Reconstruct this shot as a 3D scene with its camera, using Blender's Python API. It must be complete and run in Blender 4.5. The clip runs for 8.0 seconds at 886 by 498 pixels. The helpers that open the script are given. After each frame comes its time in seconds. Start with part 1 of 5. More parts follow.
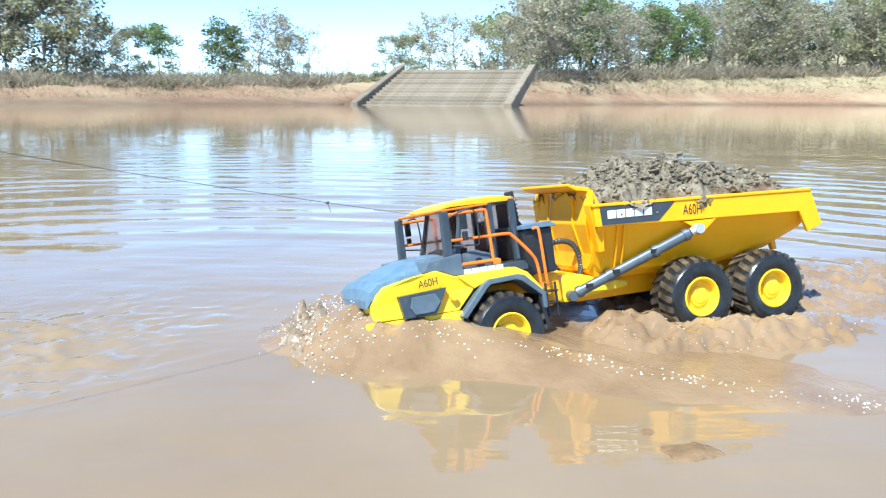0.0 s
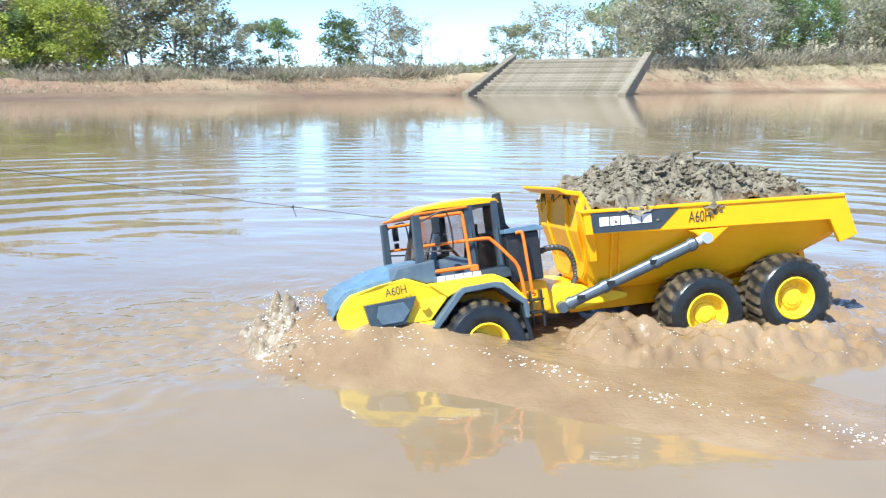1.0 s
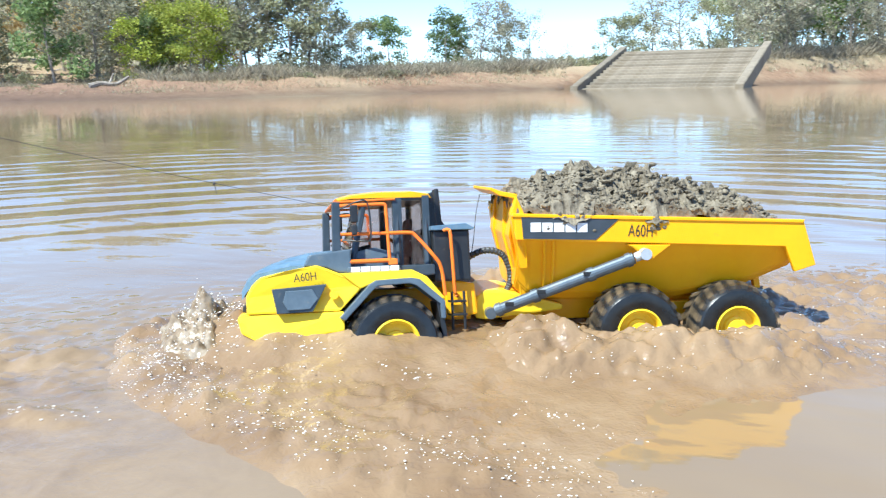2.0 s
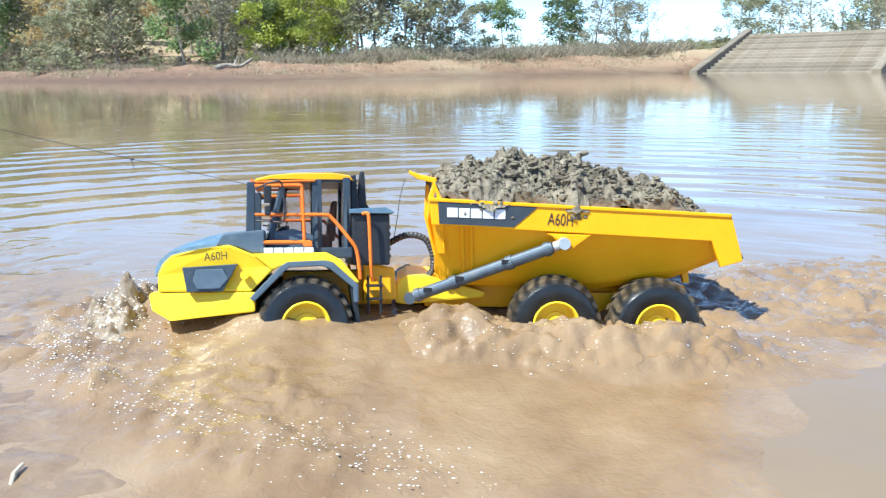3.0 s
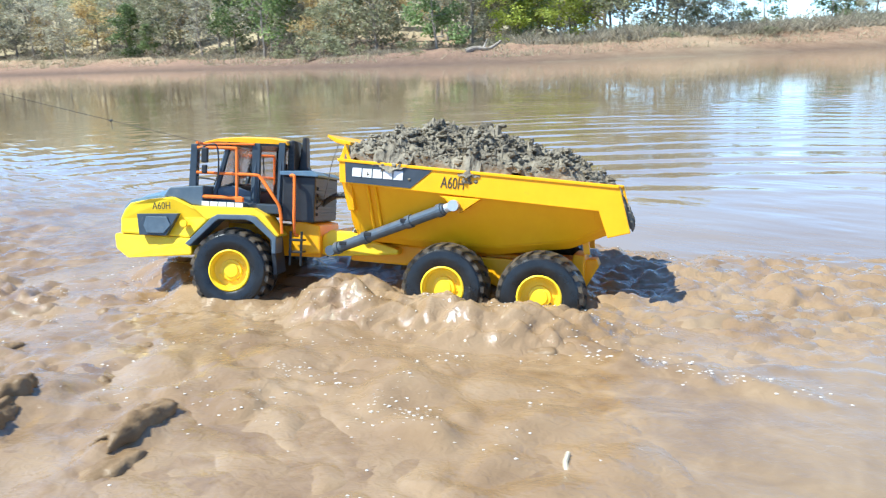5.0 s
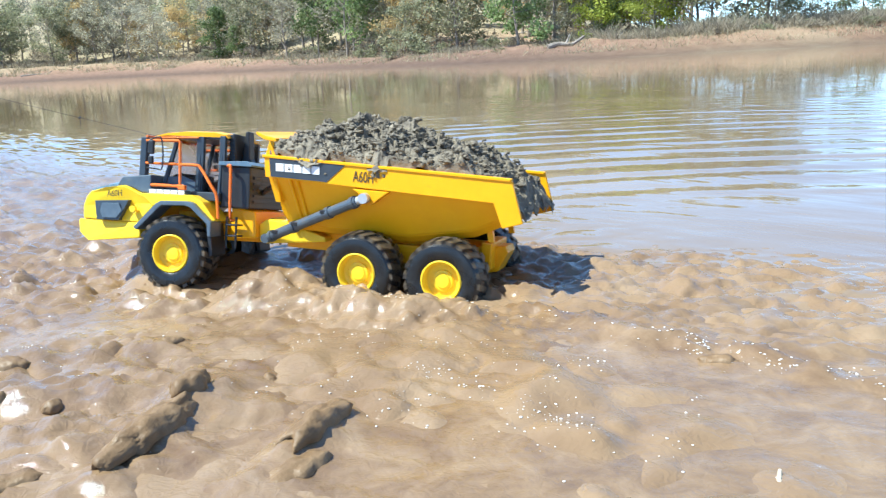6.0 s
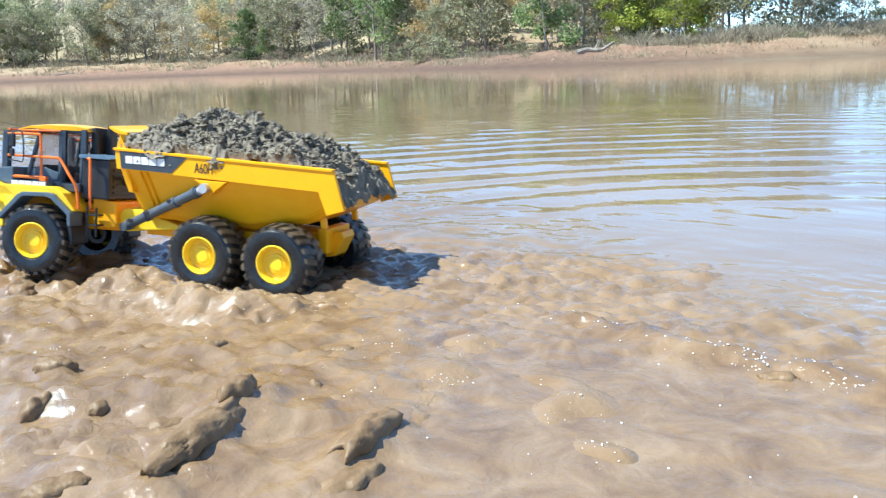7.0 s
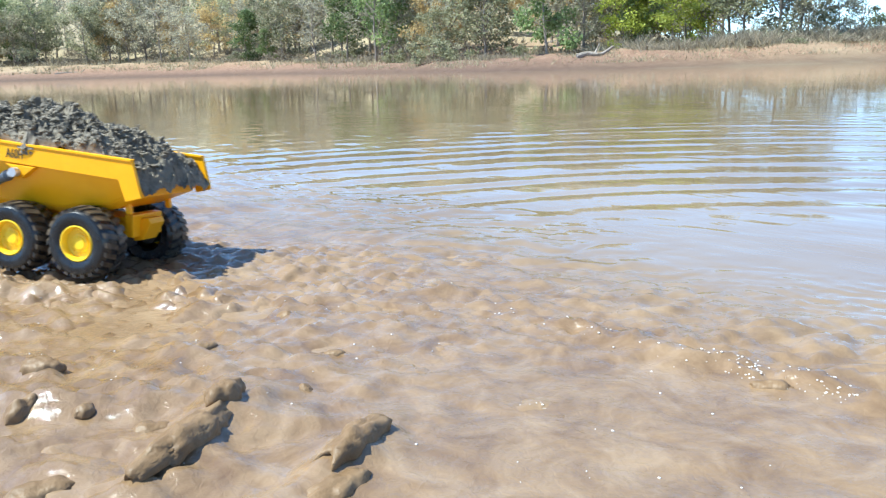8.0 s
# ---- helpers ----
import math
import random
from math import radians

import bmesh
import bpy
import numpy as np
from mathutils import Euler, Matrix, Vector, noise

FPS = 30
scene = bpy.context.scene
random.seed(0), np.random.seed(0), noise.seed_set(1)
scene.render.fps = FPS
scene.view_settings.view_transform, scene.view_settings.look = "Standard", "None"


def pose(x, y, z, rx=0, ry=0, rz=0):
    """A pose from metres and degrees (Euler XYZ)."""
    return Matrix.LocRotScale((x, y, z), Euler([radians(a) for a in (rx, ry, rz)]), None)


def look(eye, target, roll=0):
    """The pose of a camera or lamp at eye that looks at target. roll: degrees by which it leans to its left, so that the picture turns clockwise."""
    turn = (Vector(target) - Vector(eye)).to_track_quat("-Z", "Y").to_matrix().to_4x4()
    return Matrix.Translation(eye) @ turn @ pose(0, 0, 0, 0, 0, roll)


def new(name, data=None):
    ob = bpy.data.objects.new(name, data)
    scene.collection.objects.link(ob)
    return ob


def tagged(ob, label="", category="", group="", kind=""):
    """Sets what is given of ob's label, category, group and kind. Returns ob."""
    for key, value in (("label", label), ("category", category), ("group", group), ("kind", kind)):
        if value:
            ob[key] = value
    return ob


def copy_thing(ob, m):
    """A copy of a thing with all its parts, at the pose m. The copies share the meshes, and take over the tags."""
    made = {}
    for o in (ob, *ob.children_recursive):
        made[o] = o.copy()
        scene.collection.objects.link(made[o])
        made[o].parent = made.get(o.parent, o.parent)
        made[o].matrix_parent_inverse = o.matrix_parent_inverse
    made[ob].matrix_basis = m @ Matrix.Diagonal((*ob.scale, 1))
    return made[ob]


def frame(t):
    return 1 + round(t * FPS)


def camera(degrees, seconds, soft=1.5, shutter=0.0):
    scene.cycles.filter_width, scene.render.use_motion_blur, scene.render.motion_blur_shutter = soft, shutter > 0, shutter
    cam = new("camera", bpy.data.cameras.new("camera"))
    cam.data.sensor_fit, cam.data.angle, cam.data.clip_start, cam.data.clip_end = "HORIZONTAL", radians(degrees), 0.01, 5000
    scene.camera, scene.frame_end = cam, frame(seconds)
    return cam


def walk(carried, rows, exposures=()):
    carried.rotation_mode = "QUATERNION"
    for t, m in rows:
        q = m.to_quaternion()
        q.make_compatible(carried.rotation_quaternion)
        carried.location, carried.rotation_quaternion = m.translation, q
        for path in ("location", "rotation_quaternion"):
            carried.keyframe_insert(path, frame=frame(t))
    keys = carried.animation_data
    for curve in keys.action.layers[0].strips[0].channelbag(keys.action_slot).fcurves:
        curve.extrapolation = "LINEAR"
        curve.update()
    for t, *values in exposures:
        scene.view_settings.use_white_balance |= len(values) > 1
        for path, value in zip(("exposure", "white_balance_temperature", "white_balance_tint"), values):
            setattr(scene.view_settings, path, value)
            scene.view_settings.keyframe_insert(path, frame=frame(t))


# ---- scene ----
cam = camera(59.05, 8.0, soft=1.2, shutter=0.3)
CAMERA_ROWS = [
    (0.0, 0.000, 0.000, 0.355, 79.16, -0.46, 0.09),
    (0.5, -0.055, -0.010, 0.355, 78.97, 0.00, 4.05),
    (1.0, -0.112, -0.020, 0.355, 78.44, 0.10, 7.93),
    (1.5, -0.170, -0.030, 0.355, 78.30, 0.60, 11.56),
    (3.0, -0.355, -0.075, 0.355, 77.08, 0.67, 23.34),
    (3.5, -0.420, -0.095, 0.355, 76.16, 0.37, 26.96),
    (4.0, -0.490, -0.117, 0.355, 75.59, 0.65, 31.35),
    (4.5, -0.567, -0.140, 0.355, 75.78, 1.32, 35.55),
    (5.0, -0.639, -0.177, 0.355, 76.14, 2.06, 40.32),
    (6.5, -0.760, -0.235, 0.355, 76.25, 2.74, 47.15),
    (7.0, -0.772, -0.236, 0.355, 76.57, 2.20, 47.87),
    (7.5, -0.775, -0.230, 0.355, 76.68, 1.91, 47.99),
    (8.0, -0.773, -0.225, 0.355, 76.74, 1.66, 47.89),
]
walk(cam, [(t, pose(x, y, z, rx, ry, rz)) for t, x, y, z, rx, ry, rz in CAMERA_ROWS], exposures=[(0.0, 1.29, 5930, 0), (3.0, 1.26, 5930, 0), (8.0, 1.28, 5900, -1)])

# ---- light ----
SUN_AZ, SUN_EL = math.atan2(-0.545, -0.80), radians(56.5)   # direction to the sun, from +y towards +x
world = bpy.data.worlds.new("sky")
scene.world = world
world.use_nodes = True
wn = world.node_tree.nodes
sky = wn.new("ShaderNodeTexSky")
sky.sky_type, sky.sun_disc = "NISHITA", False
sky.sun_elevation, sky.sun_rotation = SUN_EL, SUN_AZ
sky.altitude = 900
sky.air_density, sky.dust_density, sky.ozone_density = 0.6, 0.0, 2.6
wn["Background"].inputs["Strength"].default_value = 0.15
world.node_tree.links.new(sky.outputs["Color"], wn["Background"].inputs["Color"])
sun = new("sun", bpy.data.lights.new("sun", "SUN"))
sun.data.energy, sun.data.angle, sun.data.color = 4.2, radians(0.53), (1.0, 0.965, 0.91)
to_sun = Vector((math.sin(SUN_AZ) * math.cos(SUN_EL), math.cos(SUN_AZ) * math.cos(SUN_EL), math.sin(SUN_EL)))
sun.matrix_basis = look(to_sun * 50, (0, 0, 0))


# ---- materials ----
def nodes_of(name):
    m = bpy.data.materials.new(name)
    m.use_nodes = True
    return m, m.node_tree.nodes, m.node_tree.links, m.node_tree.nodes["Principled BSDF"]


def noise_node(n, l, scale, detail=4.0, rough=0.6, coords="Object", stretch=None, distortion=0.0):
    co = n.new("ShaderNodeTexCoord")
    tex = n.new("ShaderNodeTexNoise")
    tex.inputs["Scale"].default_value = scale
    tex.inputs["Detail"].default_value = detail
    tex.inputs["Roughness"].default_value = rough
    tex.inputs["Distortion"].default_value = distortion
    if stretch:
        mp = n.new("ShaderNodeMapping")
        mp.inputs["Scale"].default_value = stretch
        l.new(co.outputs[coords], mp.inputs["Vector"])
        l.new(mp.outputs["Vector"], tex.inputs["Vector"])
    else:
        l.new(co.outputs[coords], tex.inputs["Vector"])
    return tex


def ramp(n, l, src, stops):
    r = n.new("ShaderNodeValToRGB")
    e = r.color_ramp.elements
    while len(e) < len(stops):
        e.new(0.5)
    for el, (p, c) in zip(e, stops):
        el.position, el.color = p, (*c, 1)
    l.new(src, r.inputs["Fac"])
    return r


def bump(n, l, b, src, strength, distance, prev=None):
    bp = n.new("ShaderNodeBump")
    bp.inputs["Strength"].default_value, bp.inputs["Distance"].default_value = strength, distance
    l.new(src, bp.inputs["Height"])
    if prev:
        l.new(prev.outputs["Normal"], bp.inputs["Normal"])
    l.new(bp.outputs["Normal"], b.inputs["Normal"])
    return bp


def surface(name, colours, scale, rough=0.6, metal=0.0, relief=0.0, relief_scale=None, coords="Object", wear=None, wear_scale=9.0, coat=0.0, spec=0.5):
    """Two-scale procedural surface: a colour ramp over fine grain, broad wear mixed over it, relief."""
    m, n, l, b = nodes_of(name)
    tex = noise_node(n, l, scale, coords=coords)
    k = len(colours) - 1
    col = ramp(n, l, tex.outputs["Fac"], [(0.3 + 0.4 * i / max(k, 1), c) for i, c in enumerate(colours)])
    out = col.outputs["Color"]
    if wear:
        tint, lo, hi = wear
        tw = noise_node(n, l, wear_scale, detail=6, rough=0.7, coords=coords)
        fac = ramp(n, l, tw.outputs["Fac"], [(lo, (0, 0, 0)), (hi, (1, 1, 1))])
        mx = n.new("ShaderNodeMix")
        mx.data_type = "RGBA"
        l.new(fac.outputs["Color"], mx.inputs[0])
        l.new(out, mx.inputs[6])
        mx.inputs[7].default_value = (*tint, 1)
        out = mx.outputs[2]
    l.new(out, b.inputs["Base Color"])
    b.inputs["Roughness"].default_value, b.inputs["Metallic"].default_value = rough, metal
    b.inputs["Coat Weight"].default_value = coat
    b.inputs["Specular IOR Level"].default_value = spec
    if relief:
        tr = noise_node(n, l, relief_scale or scale * 3, detail=6, coords=coords)
        bump(n, l, b, tr.outputs["Fac"], 0.6, relief)
    return m


MUD_TINT = (0.24, 0.165, 0.09)
YELLOW = surface("yellow_plastic", [(0.92, 0.412, 0.005), (0.96, 0.46, 0.007)], 40, rough=0.32, wear=(MUD_TINT, 0.68, 0.86), wear_scale=26, relief=0.0004, relief_scale=150, spec=0.28)
# The same yellow, with sky reflection and overexposure put into its colour.
LIT_YELLOW = surface("lit_yellow_plastic", [(0.93, 0.60, 0.022), (0.96, 0.66, 0.03)], 40, rough=0.3, wear=(MUD_TINT, 0.68, 0.86), wear_scale=26, relief=0.0004, relief_scale=150, spec=0.35)
ORANGE = surface("orange_plastic", [(0.78, 0.16, 0.015), (0.84, 0.20, 0.02)], 60, rough=0.38, wear=(MUD_TINT, 0.66, 0.86), wear_scale=30)
DARK_SLATE = surface("dark_slate_plastic", [(0.030, 0.042, 0.055), (0.05, 0.066, 0.085)], 50, rough=0.34, wear=((0.2, 0.17, 0.13), 0.62, 0.88), wear_scale=35)
SLATE = surface("slate_plastic", [(0.075, 0.105, 0.135), (0.11, 0.145, 0.18)], 50, rough=0.36, wear=((0.3, 0.26, 0.2), 0.60, 0.85), wear_scale=35, relief=0.0003, relief_scale=200)
BLACK = surface("black_plastic", [(0.012, 0.013, 0.015), (0.025, 0.026, 0.028)], 50, rough=0.42, wear=((0.16, 0.12, 0.08), 0.62, 0.9), wear_scale=30)
DECK = surface("weathered_blue_plastic", [(0.085, 0.15, 0.22), (0.14, 0.22, 0.30)], 60, rough=0.34, wear=((0.30, 0.31, 0.31), 0.58, 0.86), wear_scale=40)
RUBBER = surface("wet_rubber", [(0.010, 0.011, 0.012), (0.022, 0.023, 0.024)], 60, rough=0.26, wear=((0.09, 0.066, 0.04), 0.66, 0.88), wear_scale=18, relief=0.0008, relief_scale=120)
TREAD = surface("muddy_tread_rubber", [(0.020, 0.018, 0.015), (0.06, 0.047, 0.033)], 60, rough=0.38, wear=((0.17, 0.125, 0.075), 0.42, 0.66), wear_scale=28, relief=0.001, relief_scale=120)
STEEL = surface("grey_cylinder", [(0.09, 0.115, 0.14), (0.14, 0.17, 0.20)], 60, rough=0.3, metal=0.4, wear=(MUD_TINT, 0.63, 0.85), wear_scale=30)
SILVER = surface("silver_pin", [(0.5, 0.52, 0.54), (0.62, 0.64, 0.66)], 80, rough=0.32, metal=0.5)
DECAL = surface("dark_decal", [(0.035, 0.045, 0.055), (0.05, 0.06, 0.075)], 60, rough=0.4, wear=((0.3, 0.25, 0.16), 0.66, 0.8), wear_scale=60)
WHITE = surface("white_print", [(0.78, 0.78, 0.78), (0.84, 0.84, 0.82)], 60, rough=0.5, wear=((0.4, 0.38, 0.34), 0.6, 0.85), wear_scale=60)
INK = surface("black_print", [(0.03, 0.028, 0.02), (0.055, 0.05, 0.03)], 80, rough=0.5, wear=((0.3, 0.22, 0.04), 0.7, 0.85), wear_scale=90)
SEAT = surface("dark_brown_seat", [(0.10, 0.045, 0.03), (0.16, 0.08, 0.05)], 50, rough=0.6)
LOAD = surface("lumpy_grey_mud", [(0.085, 0.066, 0.042), (0.18, 0.148, 0.10), (0.27, 0.228, 0.16)], 45, rough=0.58, wear=((0.12, 0.09, 0.055), 0.5, 0.75), wear_scale=14, relief=0.006, relief_scale=150)
CLOD = surface("wet_mud", [(0.14, 0.086, 0.044), (0.21, 0.135, 0.072), (0.28, 0.19, 0.11)], 22, rough=0.42, spec=0.2, wear=((0.09, 0.06, 0.032), 0.52, 0.8), wear_scale=9, relief=0.004, relief_scale=80)
STICK = surface("pale_dry_wood", [(0.42, 0.36, 0.26), (0.58, 0.52, 0.4)], 40, rough=0.8)
CONCRETE = surface("weathered_concrete", [(0.25, 0.205, 0.15), (0.35, 0.295, 0.225)], 3, rough=0.9, wear=((0.22, 0.17, 0.11), 0.5, 0.75), wear_scale=0.7)
def per_piece(m, lo, hi):
    """Each object of this material is a little lighter or darker than its neighbours."""
    n, l = m.node_tree.nodes, m.node_tree.links
    b = n["Principled BSDF"]
    src = b.inputs["Base Color"].links[0].from_socket
    info, mr, hsv = n.new("ShaderNodeObjectInfo"), n.new("ShaderNodeMapRange"), n.new("ShaderNodeHueSaturation")
    mr.inputs["To Min"].default_value, mr.inputs["To Max"].default_value = lo, hi
    l.new(info.outputs["Random"], mr.inputs["Value"])
    l.new(mr.outputs["Result"], hsv.inputs["Value"])
    l.new(src, hsv.inputs["Color"])
    l.new(hsv.outputs["Color"], b.inputs["Base Color"])


per_piece(CONCRETE, 0.6, 1.0)
BARK = surface("grey_bark", [(0.16, 0.13, 0.10), (0.36, 0.31, 0.26)], 6, rough=0.9, relief=0.02, relief_scale=14)
LINE = surface("dark_cord", [(0.05, 0.05, 0.05), (0.08, 0.08, 0.08)], 30, rough=0.6)
HOSE = surface("corrugated_rubber_hose", [(0.03, 0.032, 0.035), (0.06, 0.062, 0.065)], 60, rough=0.4)


def glass_material():
    m, n, l, b = nodes_of("tinted_glass")
    b.inputs["Base Color"].default_value = (0.80, 0.74, 0.70, 1)
    b.inputs["Roughness"].default_value = 0.06
    b.inputs["Transmission Weight"].default_value = 1.0
    b.inputs["IOR"].default_value = 1.12
    tw = noise_node(n, l, 35, detail=5, rough=0.7)
    fac = ramp(n, l, tw.outputs["Fac"], [(0.45, (0.05, 0.05, 0.05)), (0.8, (0.4, 0.4, 0.4))])
    l.new(fac.outputs["Color"], b.inputs["Roughness"])
    return m


GLASS = glass_material()


def foliage(name, dark, light, translucent=0.35):
    m, n, l, b = nodes_of(name)
    geo = n.new("ShaderNodeNewGeometry")
    info = n.new("ShaderNodeObjectInfo")
    col = ramp(n, l, geo.outputs["Random Per Island"], [(0.0, dark), (1.0, light)])
    hsv = n.new("ShaderNodeHueSaturation")
    mr = n.new("ShaderNodeMapRange")
    mr.inputs["To Min"].default_value, mr.inputs["To Max"].default_value = 0.75, 1.25
    l.new(info.outputs["Random"], mr.inputs["Value"])
    l.new(mr.outputs["Result"], hsv.inputs["Value"])
    l.new(col.outputs["Color"], hsv.inputs["Color"])
    l.new(hsv.outputs["Color"], b.inputs["Base Color"])
    b.inputs["Roughness"].default_value = 0.7
    b.inputs["Transmission Weight"].default_value = 0.0
    tr = n.new("ShaderNodeBsdfTranslucent")
    l.new(hsv.outputs["Color"], tr.inputs["Color"])
    mx = n.new("ShaderNodeMixShader")
    mx.inputs["Fac"].default_value = translucent
    l.new(b.outputs["BSDF"], mx.inputs[1])
    l.new(tr.outputs["BSDF"], mx.inputs[2])
    l.new(mx.outputs["Shader"], n["Material Output"].inputs["Surface"])
    return m


LEAF_GREEN = foliage("green_leaves", (0.105, 0.16, 0.055), (0.27, 0.34, 0.14), 0.5)
LEAF_DRY = foliage("dry_grey_leaves", (0.27, 0.25, 0.175), (0.51, 0.485, 0.355), 0.52)
LEAF_OLIVE = foliage("olive_leaves", (0.19, 0.20, 0.11), (0.43, 0.42, 0.26), 0.5)
LEAF_LIME = foliage("yellow_green_leaves", (0.25, 0.31, 0.05), (0.55, 0.57, 0.11), 0.5)
LEAF_AMBER = foliage("amber_leaves", (0.38, 0.28, 0.12), (0.62, 0.48, 0.24), 0.5)
GRASS = foliage("dry_grass", (0.30, 0.25, 0.15), (0.52, 0.46, 0.31))
SCRUB = foliage("brown_scrub", (0.20, 0.17, 0.12), (0.40, 0.345, 0.255), 0.45)


def water_material():
    """Opaque silty water: brown body, clear glossy skin, ripples that stretch across the pond."""
    m, n, l, b = nodes_of("silty_water")
    broad = noise_node(n, l, 1.1, detail=5, rough=0.55, coords="Object")
    # stirred-up silt along the near shore, where the bed comes up
    pos = n.new("ShaderNodeTexCoord")
    xyz = n.new("ShaderNodeSeparateXYZ")
    l.new(pos.outputs["Object"], xyz.inputs["Vector"])

    def fade(socket, lo, hi):
        mr = n.new("ShaderNodeMapRange")
        mr.interpolation_type = "SMOOTHSTEP"
        mr.inputs["From Min"].default_value, mr.inputs["From Max"].default_value = lo, hi
        mr.inputs["To Min"].default_value, mr.inputs["To Max"].default_value = (0, 1) if hi > lo else (0, 1)
        l.new(socket, mr.inputs["Value"])
        return mr.outputs["Result"]

    def times(a, b2):
        mt = n.new("ShaderNodeMath")
        mt.operation = "MULTIPLY"
        for i, q in enumerate((a, b2)):
            if isinstance(q, float):
                mt.inputs[i].default_value = q
            else:
                l.new(q, mt.inputs[i])
        return mt.outputs[0]
    flip = lambda s: times(s, -1.0)
    silt = times(fade(flip(xyz.outputs["X"]), 0.35, 1.15), fade(flip(xyz.outputs["Y"]), -1.05, -0.55))
    col = ramp(n, l, broad.outputs["Fac"], [(0.3, (0.205, 0.139, 0.077)), (0.52, (0.25, 0.179, 0.105)), (0.72, (0.30, 0.222, 0.139))])
    grain = noise_node(n, l, 14, detail=6, rough=0.65, distortion=0.8)
    mud = ramp(n, l, grain.outputs["Fac"], [(0.3, (0.145, 0.086, 0.043)), (0.5, (0.225, 0.144, 0.076)), (0.7, (0.30, 0.205, 0.118))])
    mixed = n.new("ShaderNodeMix")
    mixed.data_type = "RGBA"
    l.new(silt, mixed.inputs[0])
    l.new(col.outputs["Color"], mixed.inputs[6])
    l.new(mud.outputs["Color"], mixed.inputs[7])
    l.new(mixed.outputs[2], b.inputs["Base Color"])
    b.inputs["Roughness"].default_value = 0.05
    rough = n.new("ShaderNodeMapRange")
    rough.inputs["To Min"].default_value, rough.inputs["To Max"].default_value = 0.035, 0.08
    l.new(silt, rough.inputs["Value"])
    l.new(rough.outputs["Result"], b.inputs["Roughness"])
    b.inputs["IOR"].default_value = 1.72
    co = n.new("ShaderNodeTexCoord")
    swell = noise_node(n, l, 1.0, detail=3, rough=0.5, stretch=(1.6, 4.6, 1.0), distortion=0.3)
    fine = noise_node(n, l, 9.0, detail=4, rough=0.55, stretch=(0.5, 1.7, 1.0))
    # rings of small waves that spread from the churned shallows
    centre = n.new("ShaderNodeMapping")
    centre.inputs["Location"].default_value = (0.45, -0.3, 0)
    l.new(co.outputs["Object"], centre.inputs["Vector"])
    rings = n.new("ShaderNodeTexWave")
    rings.wave_type, rings.rings_direction, rings.wave_profile = "RINGS", "Z", "SIN"
    rings.inputs["Scale"].default_value, rings.inputs["Distortion"].default_value = 1.55, 6.0
    rings.inputs["Detail"].default_value, rings.inputs["Detail Scale"].default_value = 2.0, 0.55
    l.new(centre.outputs["Vector"], rings.inputs["Vector"])
    dist = n.new("ShaderNodeVectorMath")
    dist.operation = "LENGTH"
    l.new(centre.outputs["Vector"], dist.inputs[0])
    belt = times(fade(dist.outputs["Value"], 1.3, 2.4), fade(flip(dist.outputs["Value"]), -10.0, -5.0))
    floor = n.new("ShaderNodeMath")
    floor.operation = "MAXIMUM"
    floor.inputs[1].default_value = 0.45
    l.new(fade(flip(dist.outputs["Value"]), -10.0, -4.0), floor.inputs[0])
    open_water = floor.outputs[0]
    b0 = bump(n, l, b, times(rings.outputs["Fac"], belt), 1.0, 0.0006)
    b1 = bump(n, l, b, times(swell.outputs["Fac"], open_water), 0.5, 0.0085, b0)
    b2 = bump(n, l, b, times(fine.outputs["Fac"], open_water), 0.22, 0.003, b1)
    crinkle = noise_node(n, l, 95, detail=5, rough=0.6, distortion=0.8)
    bump(n, l, b, times(crinkle.outputs["Fac"], silt), 0.5, 0.003, b2)
    return m


def churn_material():
    m, n, l, b = nodes_of("churned_muddy_water")
    broad = noise_node(n, l, 7, detail=6, rough=0.6)
    col = ramp(n, l, broad.outputs["Fac"], [(0.28, (0.17, 0.105, 0.055)), (0.5, (0.245, 0.162, 0.091)), (0.75, (0.32, 0.226, 0.136))])
    l.new(col.outputs["Color"], b.inputs["Base Color"])
    b.inputs["Roughness"].default_value = 0.05
    b.inputs["IOR"].default_value = 1.5
    b.inputs["Subsurface Weight"].default_value = 0.0
    fine = noise_node(n, l, 80, detail=4, rough=0.5, distortion=1.4)
    b0 = bump(n, l, b, fine.outputs["Fac"], 0.45, 0.0035)
    glint = noise_node(n, l, 210, detail=3, rough=0.55, distortion=0.6)
    bump(n, l, b, glint.outputs["Fac"], 0.3, 0.001, b0)
    return m


WATER = water_material()
CHURN = churn_material()
# Bright white for foam, and for beads that imitate sun glints on wet mud.
FOAM_GLINT = surface("foam_and_glint_white", [(0.80, 0.76, 0.70), (0.92, 0.90, 0.86)], 60, rough=0.2)
SPRAY = surface("pale_spray", [(0.25, 0.172, 0.10), (0.36, 0.27, 0.175), (0.54, 0.46, 0.36)], 45, rough=0.12, relief=0.002, relief_scale=160)
SPRAY.node_tree.nodes["Principled BSDF"].inputs["Transmission Weight"].default_value = 0.35


